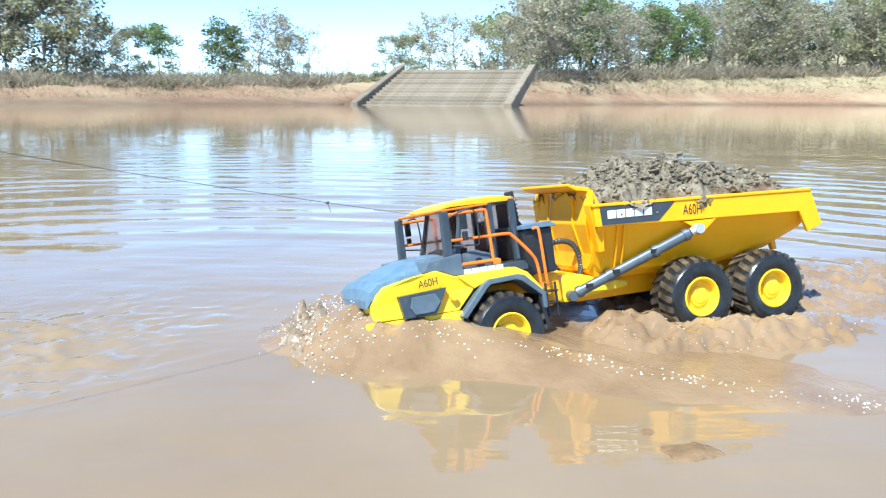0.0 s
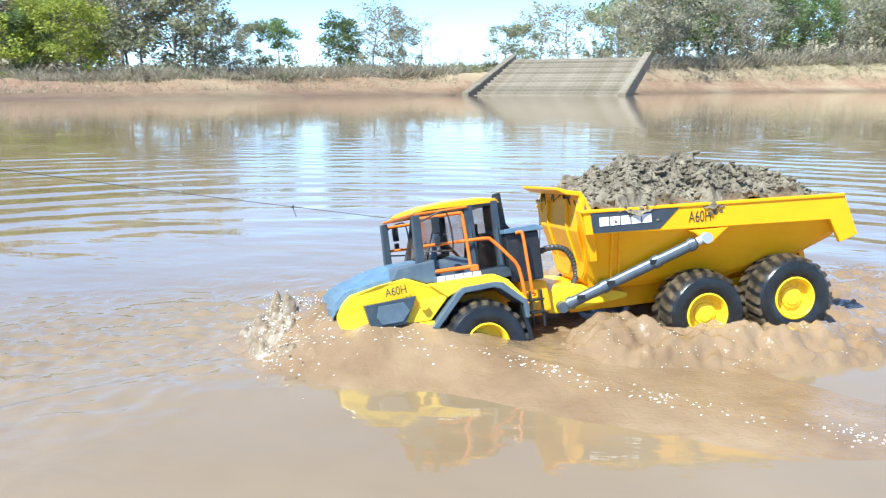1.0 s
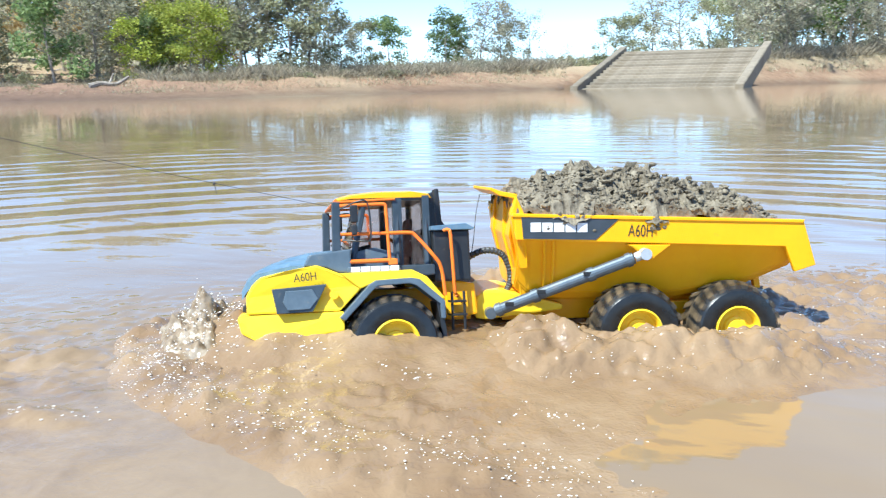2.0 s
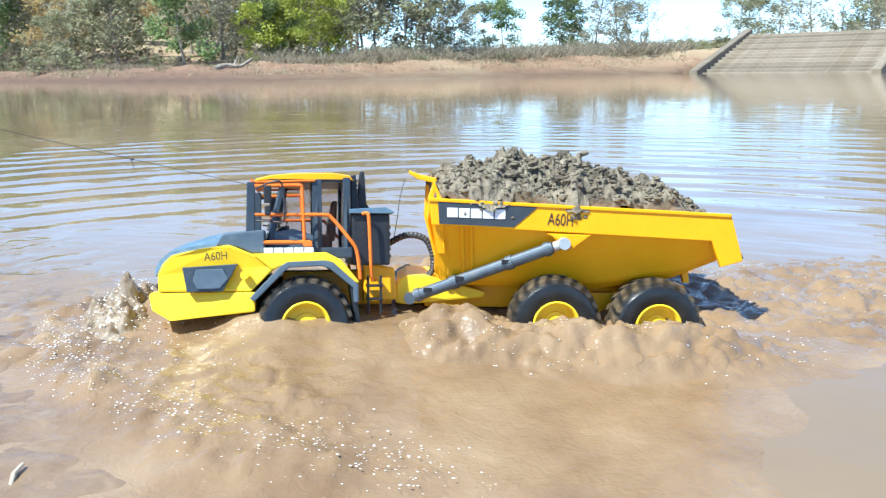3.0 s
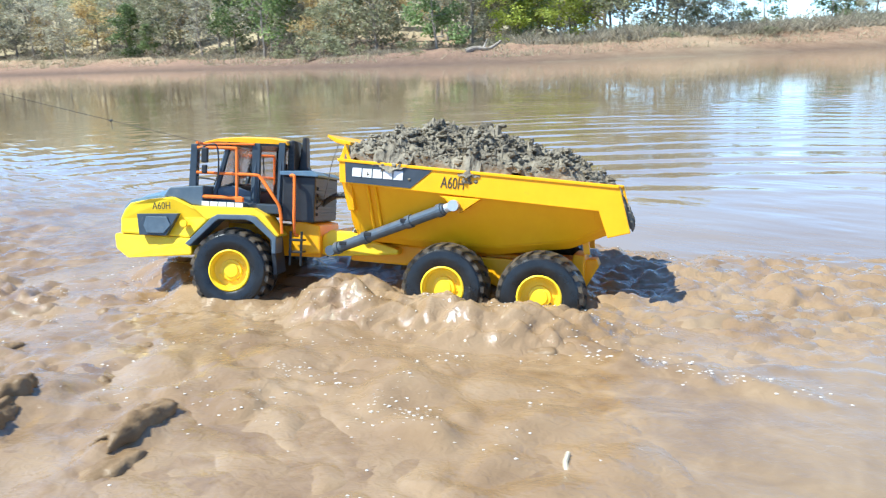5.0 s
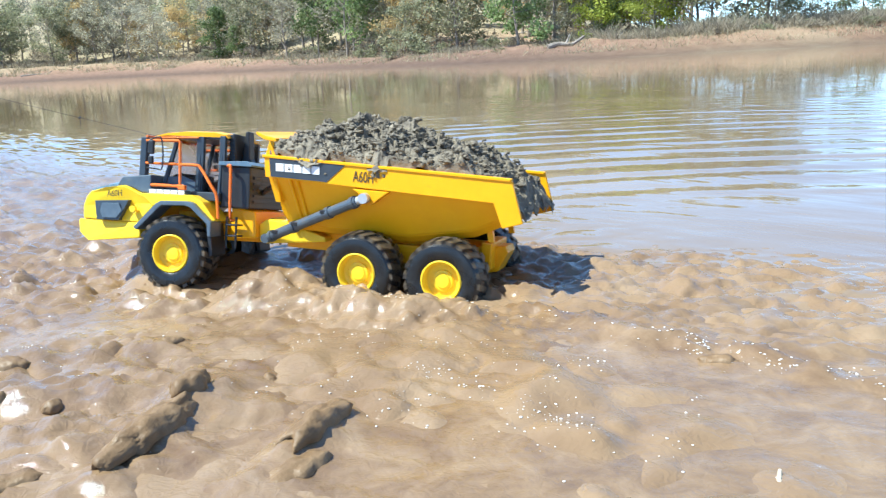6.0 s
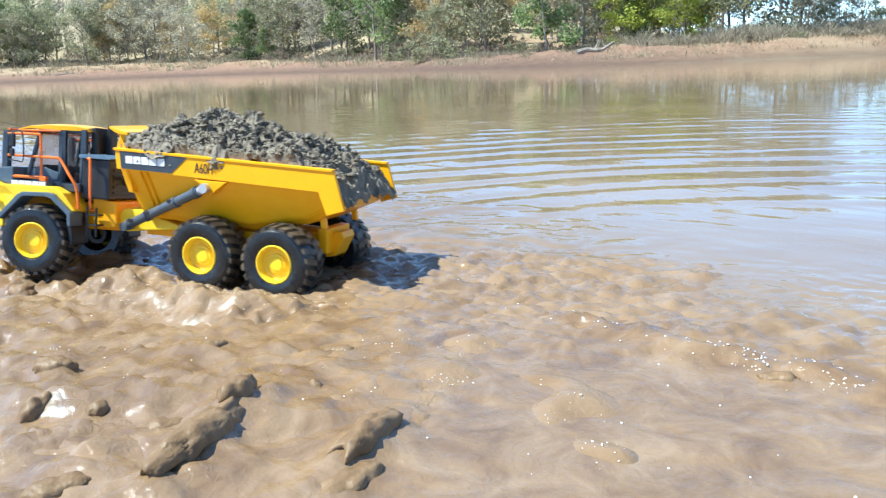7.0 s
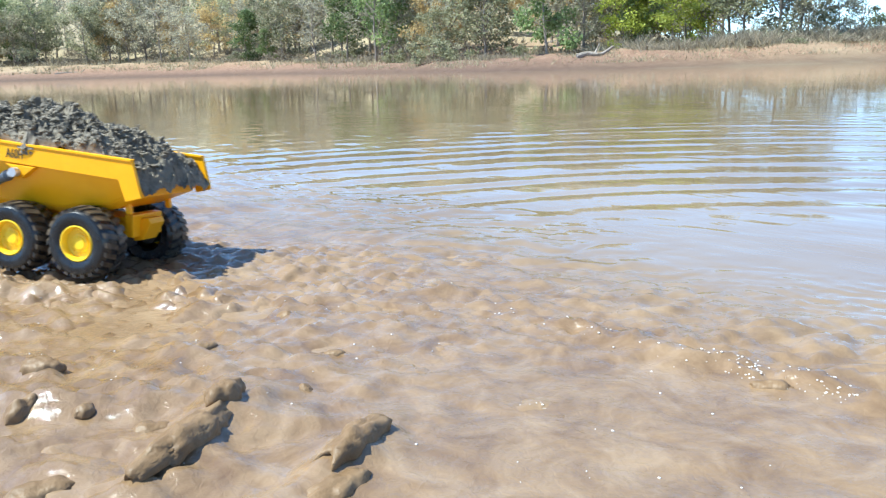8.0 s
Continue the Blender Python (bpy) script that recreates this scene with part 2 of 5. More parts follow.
def ground_material():
    m, n, l, b = nodes_of("sandy_bank")
    fine = noise_node(n, l, 2.5, detail=8, rough=0.7)
    soil = ramp(n, l, fine.outputs["Fac"], [(0.3, (0.20, 0.118, 0.068)), (0.55, (0.285, 0.175, 0.105)), (0.75, (0.36, 0.238, 0.152))])
    broad = noise_node(n, l, 0.13, detail=6, rough=0.65, stretch=(1, 1, 3))
    red = ramp(n, l, broad.outputs["Fac"], [(0.45, (0, 0, 0)), (0.65, (1, 1, 1))])
    mx = n.new("ShaderNodeMix")
    mx.data_type = "RGBA"
    l.new(red.outputs["Color"], mx.inputs[0])
    l.new(soil.outputs["Color"], mx.inputs[6])
    mx.inputs[7].default_value = (0.37, 0.275, 0.17, 1)
    co = n.new("ShaderNodeTexCoord")
    xyz = n.new("ShaderNodeSeparateXYZ")
    l.new(co.outputs["Object"], xyz.inputs["Vector"])
    up = n.new("ShaderNodeMapRange")
    up.inputs["From Min"].default_value, up.inputs["From Max"].default_value = 0.9, 2.6
    l.new(xyz.outputs["Z"], up.inputs["Value"])
    scrub = ramp(n, l, fine.outputs["Fac"], [(0.3, (0.22, 0.18, 0.105)), (0.55, (0.33, 0.27, 0.16)), (0.75, (0.44, 0.36, 0.21))])
    my = n.new("ShaderNodeMix")
    my.data_type = "RGBA"
    l.new(up.outputs["Result"], my.inputs[0])
    l.new(mx.outputs[2], my.inputs[6])
    l.new(scrub.outputs["Color"], my.inputs[7])
    # red-brown soil on the wooded side of the pond
    west = n.new("ShaderNodeMapRange")
    west.interpolation_type = "SMOOTHSTEP"
    west.inputs["From Min"].default_value, west.inputs["From Max"].default_value = -13, -23
    l.new(xyz.outputs["X"], west.inputs["Value"])
    low = n.new("ShaderNodeMapRange")
    low.inputs["From Min"].default_value, low.inputs["From Max"].default_value = 1.1, 0.5
    l.new(xyz.outputs["Z"], low.inputs["Value"])
    part_red = n.new("ShaderNodeMath")
    part_red.operation = "MULTIPLY"
    l.new(west.outputs["Result"], part_red.inputs[0])
    l.new(low.outputs["Result"], part_red.inputs[1])
    clay = ramp(n, l, fine.outputs["Fac"], [(0.3, (0.15, 0.085, 0.055)), (0.7, (0.27, 0.165, 0.11))])
    mz = n.new("ShaderNodeMix")
    mz.data_type = "RGBA"
    l.new(part_red.outputs[0], mz.inputs[0])
    l.new(my.outputs[2], mz.inputs[6])
    l.new(clay.outputs["Color"], mz.inputs[7])
    wet = n.new("ShaderNodeMapRange")
    wet.inputs["From Min"].default_value, wet.inputs["From Max"].default_value = 0.06, 0.5
    wet.inputs["To Min"].default_value, wet.inputs["To Max"].default_value = 0.52, 1.0
    l.new(xyz.outputs["Z"], wet.inputs["Value"])
    soak = n.new("ShaderNodeHueSaturation")
    l.new(wet.outputs["Result"], soak.inputs["Value"])
    l.new(mz.outputs[2], soak.inputs["Color"])
    l.new(soak.outputs["Color"], b.inputs["Base Color"])
    b.inputs["Roughness"].default_value = 0.95
    bump(n, l, b, fine.outputs["Fac"], 0.8, 0.15)
    return m


BANK = ground_material()


# ---- mesh helpers ----
def part(name, bm, material, parent=None, label="", off=None, smooth=False):
    """Links a bmesh as one mesh object, under a thing or a part where a parent is given."""
    if off is not None:
        bmesh.ops.translate(bm, verts=bm.verts, vec=-Vector(off))
    bmesh.ops.recalc_face_normals(bm, faces=bm.faces)
    me = bpy.data.meshes.new(name)
    bm.to_mesh(me)
    bm.free()
    me.materials.append(material)
    if smooth:
        me.shade_smooth()
        me.set_sharp_from_angle(angle=radians(32))
    ob = new(name, me)
    if parent is not None:
        ob.parent = parent
    return tagged(ob, label=label)


def grid_object(name, xs, ys, height, material, smooth=True):
    X, Y = np.meshgrid(xs, ys)
    Z = height(X, Y)
    nx, ny = len(xs), len(ys)
    verts = np.stack([X, Y, Z], -1).reshape(-1, 3)
    idx = np.arange(nx * ny).reshape(ny, nx)
    faces = np.stack([idx[:-1, :-1], idx[:-1, 1:], idx[1:, 1:], idx[1:, :-1]], -1).reshape(-1, 4)
    me = bpy.data.meshes.new(name)
    me.from_pydata(verts.tolist(), [], faces.tolist())
    me.materials.append(material)
    if smooth:
        me.shade_smooth()
    return new(name, me)


def box(bm, x0, x1, y0, y1, z0, z1, bevel=0.002):
    r = bmesh.ops.create_cube(bm, size=1.0)
    for v in r["verts"]:
        v.co = Vector(((x0 + x1) / 2 + v.co.x * (x1 - x0), (y0 + y1) / 2 + v.co.y * (y1 - y0), (z0 + z1) / 2 + v.co.z * (z1 - z0)))
    if bevel:
        es = list({e for v in r["verts"] for e in v.link_edges})
        bmesh.ops.bevel(bm, geom=es, offset=bevel, segments=2, affect="EDGES", profile=0.6)
    return bm


def prism(bm, outline, y0, y1, bevel=0.0015, taper=None):
    """Extrudes an x-z outline from y0 to y1. taper(x, z) scales y."""
    k = taper or (lambda x, z: 1.0)
    a = [bm.verts.new((x, y0 * k(x, z), z)) for x, z in outline]
    b = [bm.verts.new((x, y1 * k(x, z), z)) for x, z in outline]
    n = len(outline)
    fs = [bm.faces.new(a), bm.faces.new(b[::-1])]
    for i in range(n):
        fs.append(bm.faces.new((a[i], b[i], b[(i + 1) % n], a[(i + 1) % n])))
    bmesh.ops.recalc_face_normals(bm, faces=fs)
    if bevel:
        es = list({e for f in fs for e in f.edges})
        bmesh.ops.bevel(bm, geom=es, offset=bevel, segments=2, affect="EDGES", profile=0.6)
    return bm


def tube(bm, pts, r, sides=10, caps=True):
    pts = [Vector(p) for p in pts]
    rs = r if isinstance(r, (list, tuple)) else [r] * len(pts)
    rings = []
    ref = Vector((0.13, 0.21, 0.97))
    for i, p in enumerate(pts):
        d = (pts[min(i + 1, len(pts) - 1)] - pts[max(i - 1, 0)]).normalized()
        u = d.cross(ref)
        if u.length < 0.05:
            u = d.cross(Vector((1, 0, 0)))
        u.normalize()
        w = d.cross(u)
        rings.append([bm.verts.new(p + (u * math.cos(a) + w * math.sin(a)) * rs[i]) for a in [2 * math.pi * k / sides for k in range(sides)]])
    for a, b in zip(rings, rings[1:]):
        for k in range(sides):
            bm.faces.new((a[k], a[(k + 1) % sides], b[(k + 1) % sides], b[k]))
    if caps:
        bm.faces.new(rings[0][::-1])
        bm.faces.new(rings[-1])
    return bm


def arc(pts, steps=5):
    """Rounds a polyline with a Catmull-Rom curve."""
    p = [Vector(q) for q in pts]
    p = [p[0] * 2 - p[1]] + p + [p[-1] * 2 - p[-2]]
    out = []
    for i in range(1, len(p) - 2):
        for s in range(steps):
            t = s / steps
            a, b, c, d = p[i - 1], p[i], p[i + 1], p[i + 2]
            out.append(0.5 * ((2 * b) + (c - a) * t + (2 * a - 5 * b + 4 * c - d) * t * t + (3 * b - a - 3 * c + d) * t ** 3))
    out.append(p[-2])
    return out


def lathe(bm, profile, segments=40):
    """Turns a profile of (radius, y) about the y axis."""
    rings = []
    for k in range(segments):
        a = 2 * math.pi * k / segments
        rings.append([bm.verts.new((r * math.cos(a), y, r * math.sin(a))) for r, y in profile])
    for k in range(segments):
        a, b = rings[k], rings[(k + 1) % segments]
        for i in range(len(profile) - 1):
            bm.faces.new((a[i], a[i + 1], b[i + 1], b[i]))
    return bm


def fbm(X, Y, seed=0.0, octaves=5, lac=2.07, gain=0.5):
    """Smooth value noise on arrays."""
    out, amp, tot = np.zeros_like(X), 1.0, 0.0
    for o in range(octaves):
        x, y = X * lac ** o + 17.3 * o + seed, Y * lac ** o - 9.1 * o + seed * 1.7
        xi, yi = np.floor(x), np.floor(y)
        u, v = x - xi, y - yi
        u, v = u * u * (3 - 2 * u), v * v * (3 - 2 * v)

        def h(a, b):
            s = np.sin(a * 127.1 + b * 311.7) * 43758.5453
            return s - np.floor(s)
        val = (h(xi, yi) * (1 - u) + h(xi + 1, yi) * u) * (1 - v) + (h(xi, yi + 1) * (1 - u) + h(xi + 1, yi + 1) * u) * v
        out, tot, amp = out + amp * (val * 2 - 1), tot + amp, amp * gain
    return out / tot


def smoothstep(a, b, x):
    t = np.clip((x - a) / (b - a), 0, 1)
    return t * t * (3 - 2 * t)


def rolls(X, Y, scale, seed):
    """Rounded lumps parted by creases."""
    wx, wy = X + 0.3 / scale * fbm(X * scale, Y * scale, seed + 33.0, 2), Y + 0.3 / scale * fbm(X * scale, Y * scale, seed + 37.0, 2)
    return 2.4 * np.abs(fbm(wx * scale, wy * scale, seed, 2)) - 0.5


def grooves(X, Y, scale, seed):
    """Narrow winding creases, 1 in their middle."""
    wx, wy = X + 0.4 / scale * fbm(X * scale, Y * scale, seed + 13.0, 2), Y + 0.4 / scale * fbm(X * scale, Y * scale, seed + 19.0, 2)
    broken = smoothstep(-0.05, 0.25, fbm(X * scale * 0.7, Y * scale * 0.7, seed + 23.0, 2))
    return np.exp(-(fbm(wx * scale, wy * scale, seed, 2) / 0.07) ** 2) * broken


# ---- ground, water and far bank ----
# bearing from the camera's first place, in degrees to its left: distance of the far shore, height of the bank's crest
SHORE = [(-75, 130, 3.6), (-45, 120, 4.4), (-29.5, 105, 4.2), (-16.7, 84, 3.1), (-5.2, 49, 1.7), (5.9, 44, 1.35), (12, 40, 1.15), (19.3, 33, 0.95), (29.5, 30, 0.85),
         (38.5, 30, 0.66), (46, 33, 0.48), (53, 40, 0.50), (58, 58, 0.75), (64, 80, 1.5), (78, 95, 1.6), (100, 90, 1.6), (125, 60, 1.5)]


def shore(az):
    a = [s[0] for s in SHORE]
    k = np.array([-6, -3, 0, 3, 6])
    d = sum(np.interp(az + i, a, [s[1] for s in SHORE]) for i in k) / len(k)
    h = sum(np.interp(az + i, a, [s[2] for s in SHORE]) for i in k) / len(k)
    return d, h


def far_height(az, r):
    """Height of the land across the pond at bearing az (degrees) and distance r."""
    d, crest = shore(az)
    over = r - d
    rise = np.where(over < 0, np.maximum(over * 0.06, -0.6), crest * smoothstep(0.0, 1.0, over / (0.16 * d)) ** 0.85)
    back = np.maximum(over - 0.16 * d, 0)
    hill = 0.13 * smoothstep(28, 50, az) * np.maximum(back - 10, 0) + 0.05 * smoothstep(-2, -20, az) * np.maximum(back - 10, 0)
    return rise + 0.012 * back + np.minimum(hill, 40)


def build_ground():
    az = np.arange(-180, 180.01, 0.6)
    r = np.concatenate([np.linspace(0.05, 6, 30), np.geomspace(6.5, 26, 16), np.linspace(26.5, 130, 150), np.geomspace(133, 1500, 40)])
    A, R = np.meshgrid(az, r)
    X, Y = -np.sin(np.radians(A)) * R, np.cos(np.radians(A)) * R
    far = far_height(np.clip(A, -75, 125), R)
    # the near shore, behind the camera
    inland = -(Y + 0.9 + 0.12 * np.sin(X * 1.3))
    near = np.where(inland > 0, 0.10 * np.minimum(inland, 14) + 0.01 * np.maximum(inland - 14, 0), np.maximum(inland * 0.16, -0.6))
    front = smoothstep(-78, -66, A) * smoothstep(128, 116, A)
    Z = far * front + near * (1 - front)
    Z = np.where(R < 8, near, Z)
    # the ground is cut away under the stairs
    c, s = math.cos(radians(-13.8)), math.sin(radians(-13.8))
    u, v = (X + 0.66) * c + (Y - 43) * s, -(X + 0.66) * s + (Y - 43) * c
    cut = (np.abs(u) < 4.45) & (v > -3) & (v < 9.5)
    Z = np.where(cut, np.minimum(Z, 0.298 * v - 0.75), Z)
    rough = fbm(X * 0.8, Y * 0.8, 3.0)
    Z = Z + rough * 0.16 * smoothstep(-0.1, 0.5, Z) + fbm(X * 0.09, Y * 0.09, 8.0) * 0.25 * smoothstep(0.3, 1.2, Z)
    verts = np.stack([X, Y, Z], -1).reshape(-1, 3)
    n, k = len(az), len(r)
    idx = np.arange(n * k).reshape(k, n)
    faces = np.stack([idx[:-1, :-1], idx[:-1, 1:], idx[1:, 1:], idx[1:, :-1]], -1).reshape(-1, 4)
    me = bpy.data.meshes.new("ground")
    me.from_pydata(verts.tolist(), [], faces.tolist())
    me.materials.append(BANK)
    me.shade_smooth()
    return tagged(new("ground", me), "sandy orange pond bank with dry soil above the water", "ground", kind="structure")


def water_height(X, Y):
    """Still ripples on the open pond, stirred mud and low banks along the near shore."""
    r = np.hypot(X + 0.45, Y - 0.3)
    phase = 2 * math.pi * r / 0.21 + 5.0 * fbm(X * 0.7, Y * 0.7, 1.0, 3)
    swell = (0.0015 * np.sin(phase) + 0.0006 * np.sin(1.73 * phase + 3 * fbm(X * 1.5, Y * 1.5, 6.0, 2))) * smoothstep(1.3, 2.3, r) * smoothstep(8.5, 4.5, r)
    calm = fbm(X * 5, Y * 7, 2.0, 3) * 0.0015
    # u runs along the truck's way, v across it
    u, v = -0.9 * X - 0.44 * Y, 0.44 * X - 0.9 * Y
    near = smoothstep(1.15, 0.75, Y + 0.12 * (X + 1))
    left = (0.38 * smoothstep(-0.45, -0.95, X + 0.35 * Y) + 0.62 * smoothstep(-1.08, -1.5, X + 0.35 * Y)) * near
    lane = np.exp(-((v + 1.18) / 0.20) ** 2) * smoothstep(-0.2, -0.8, X)
    bank = left * smoothstep(0.42, 0.12, Y + 0.25 * (X + 1.5))
    wu, wv = u + 0.05 * fbm(X * 6, Y * 6, 51.0, 3), v + 0.05 * fbm(X * 6, Y * 6, 61.0, 3)
    slow = fbm(wu * 3.0, wv * 6.5, 71.0, 4)
    folds = np.abs(fbm(wu * 5.0, wv * 9.0, 75.0, 3))
    creases = np.abs(fbm(wu * 11, wv * 19, 21.0, 3))
    boil = 2.2 * np.abs(fbm(wu * 19, wv * 25, 31.0, 3)) - 0.45
    patch = smoothstep(-0.15, 0.3, fbm(u * 4, v * 6, 44.0, 3))
    out = swell + calm + left * (0.008 * slow + 0.011 * (folds - 0.22) + 0.006 * (creases - 0.2) * (0.4 + patch))
    out = out + lane * (0.004 * fbm(u * 12, v * 16, 41.0, 3) + 0.0075 * boil * patch + 0.003 * boil)
    out = out + bank * (0.017 * (np.abs(fbm(wu * 8, wv * 10, 77.0, 4)) - 0.2) + 0.006 * boil)
    rough_water = left * smoothstep(-0.05, 0.3, fbm(u * 3.5 + 4, v * 5, 47.0, 2))
    out = out + rough_water * (0.0018 * rolls(X, Y, 24, 23.0) + 0.0014 * rolls(X, Y, 46, 29.0)) + lane * 0.0035 * rolls(u, v * 1.3, 44, 25.0) - (0.7 * left + 0.5 * lane) * 0.005 * grooves(u, v * 1.6, 10, 147.0) - bank * 0.007 * grooves(X, Y, 15, 149.0)
    # crumbling ridge beside the wheel track
    track = 0.60 + 0.1 * (X + 1.13) + 0.02 * fbm(X * 9, Y * 0 + 1.0, 91.0, 3)
    out = out + smoothstep(-1.65, -1.45, X) * smoothstep(-0.75, -0.95, X) * np.exp(-((Y - track) / 0.026) ** 2) * (0.007 + 0.016 * fbm(X * 30, Y * 40, 95.0, 3))
    # banks of mud pushed up by the wheels
    for x0, y0, turn, a, b, h in ((-1.455, 0.045, 118, 0.10, 0.030, 0.016), (-1.338, 0.161, 112, 0.07, 0.026, 0.015), (-1.60, 0.06, 40, 0.09, 0.05, 0.012), (-1.70, -0.03, 20, 0.08, 0.05, 0.014), (-1.51, 0.115, 110, 0.05, 0.03, 0.010)):
        c, s = math.cos(radians(turn)), math.sin(radians(turn))
        p, q = (X - x0) * c + (Y - y0) * s, -(X - x0) * s + (Y - y0) * c
        out = out + h * np.exp(-(p / a) ** 2 - (q / b) ** 2) * (1 + 0.6 * fbm(X * 40, Y * 40, 81.0, 3))
    fade = smoothstep(9, 3, np.hypot(X, Y))
    return (out - swell) * fade + swell


def build_water():
    def lines(lo, hi, step, out_lo, out_hi, growth=1.14):
        inner = list(np.arange(lo, hi, step))
        up, s = [], step
        v = hi
        while v < out_hi:
            up.append(v)
            s *= growth
            v += s
        down, s, v = [], step, lo - step
        while v > out_lo:
            down.append(v)
            s *= growth
            v -= s
        return np.array([out_lo] + down[::-1] + inner + up + [out_hi])
    xs = lines(-2.4, 0.5, 0.0072, -230, 230, 1.035)
    ys = lines(-0.12, 1.3, 0.0072, -1.6, 125, 1.012)
    ob = grid_object("water", xs, ys, water_height, WATER)
    return tagged(ob, "muddy brown pond water with soft ripples and churned shallows", "water", kind="structure")


build_ground()
build_water()


# ---- the dump truck ----
HINGE = Vector((0.285, 0.0, 0.03))
WHEEL_R = 0.064


def build_wheel(name, truck):
    """A wheel about its own centre, its outer face towards +y. The tyre carries two rows of lugs."""
    wheel = part(name, lathe(bmesh.new(), [(0.012, -0.05), (0.012, -0.020), (0.020, -0.018), (0.020, -0.05), (0.012, -0.05)], 24), BLACK, truck, "black axle hub of the wheel")
    bm = bmesh.new()
    lathe(bm, [(0.031, 0.0), (0.035, 0.003), (0.045, 0.0045), (0.053, 0.003), (0.0585, -0.003), (0.0605, -0.010), (0.061, -0.027), (0.0605, -0.044), (0.0585, -0.051), (0.050, -0.056), (0.034, -0.054), (0.031, -0.05), (0.031, 0.0)], 56)
    part("tyre", bm, RUBBER, wheel, "wet black rubber tyre wall", smooth=True)
    bm = bmesh.new()
    n = 22
    for k in range(n):
        for side in (0, 1):
            a0 = 2 * math.pi * (k + 0.5 * side) / n
            sweep = 0.10
            y0, y1 = (0.0005, -0.026) if side == 0 else (-0.0545, -0.028)
            q = []
            for rad in (0.0585, WHEEL_R):
                for y, da in ((y0, -sweep * 0.2), (y1, sweep)):
                    for w in (-0.072, 0.072):
                        rr = rad - (0.0035 if y == y0 else 0)
                        q.append(bm.verts.new((rr * math.cos(a0 + da + w), y, rr * math.sin(a0 + da + w))))
            for f in ((0, 1, 3, 2), (4, 5, 7, 6), (0, 1, 5, 4), (2, 3, 7, 6), (0, 2, 6, 4), (1, 3, 7, 5)):
                bm.faces.new([q[i] for i in f])
    part("tread", bm, TREAD, wheel, "muddy chevron tread lugs")
    bm = bmesh.new()
    lathe(bm, [(0.0315, -0.006), (0.0318, 0.0015), (0.0298, 0.0025), (0.0282, 0.0005), (0.0268, -0.004), (0.0262, -0.010), (0.022, -0.0115), (0.0165, -0.011), (0.0155, -0.0075), (0.0115, -0.007), (0.0105, -0.0055), (0.0, -0.0052)], 44)
    for k in range(10):
        a = 2 * math.pi * k / 10
        tube(bm, [(0.0195 * math.cos(a), -0.013, 0.0195 * math.sin(a)), (0.0195 * math.cos(a), -0.0098, 0.0195 * math.sin(a))], 0.0012, 6)
    part("rim", bm, LIT_YELLOW, wheel, "glossy yellow dished rim with hub and bolts", smooth=True)
    return wheel


def flat_text(body, size, material, name, parent, m, label=""):
    cu = bpy.data.curves.new(name, "FONT")
    cu.body, cu.size, cu.extrude = body, size, 0.0002
    tmp = bpy.data.objects.new(name, cu)
    scene.collection.objects.link(tmp)
    dg = bpy.context.evaluated_depsgraph_get()
    me = bpy.data.meshes.new_from_object(tmp.evaluated_get(dg))
    bpy.data.objects.remove(tmp)
    me.materials.clear()
    me.materials.append(material)
    ob = new(name, me)
    ob.parent, ob.matrix_basis = parent, m
    return tagged(ob, label=label)


# text and logo planes face +y: their x runs to the truck's rear
FACE_LEFT = Matrix(((-1, 0, 0, 0), (0, 0, 1, 0), (0, 1, 0, 0), (0, 0, 0, 1)))


def logo_blocks(bm, x, y, z, width, height, slope=0.0):
    """A worn wordmark as five plain blocks."""
    w = width / 5.6
    for i in range(5):
        x0 = x - i * (w * 1.14)
        zz = z + slope * (x - x0)
        outline = [(x0, zz + height), (x0 - w, zz + height), (x0 - w, zz), (x0, zz)]
        prism(bm, outline, y, y + 0.0006, 0)
    return bm


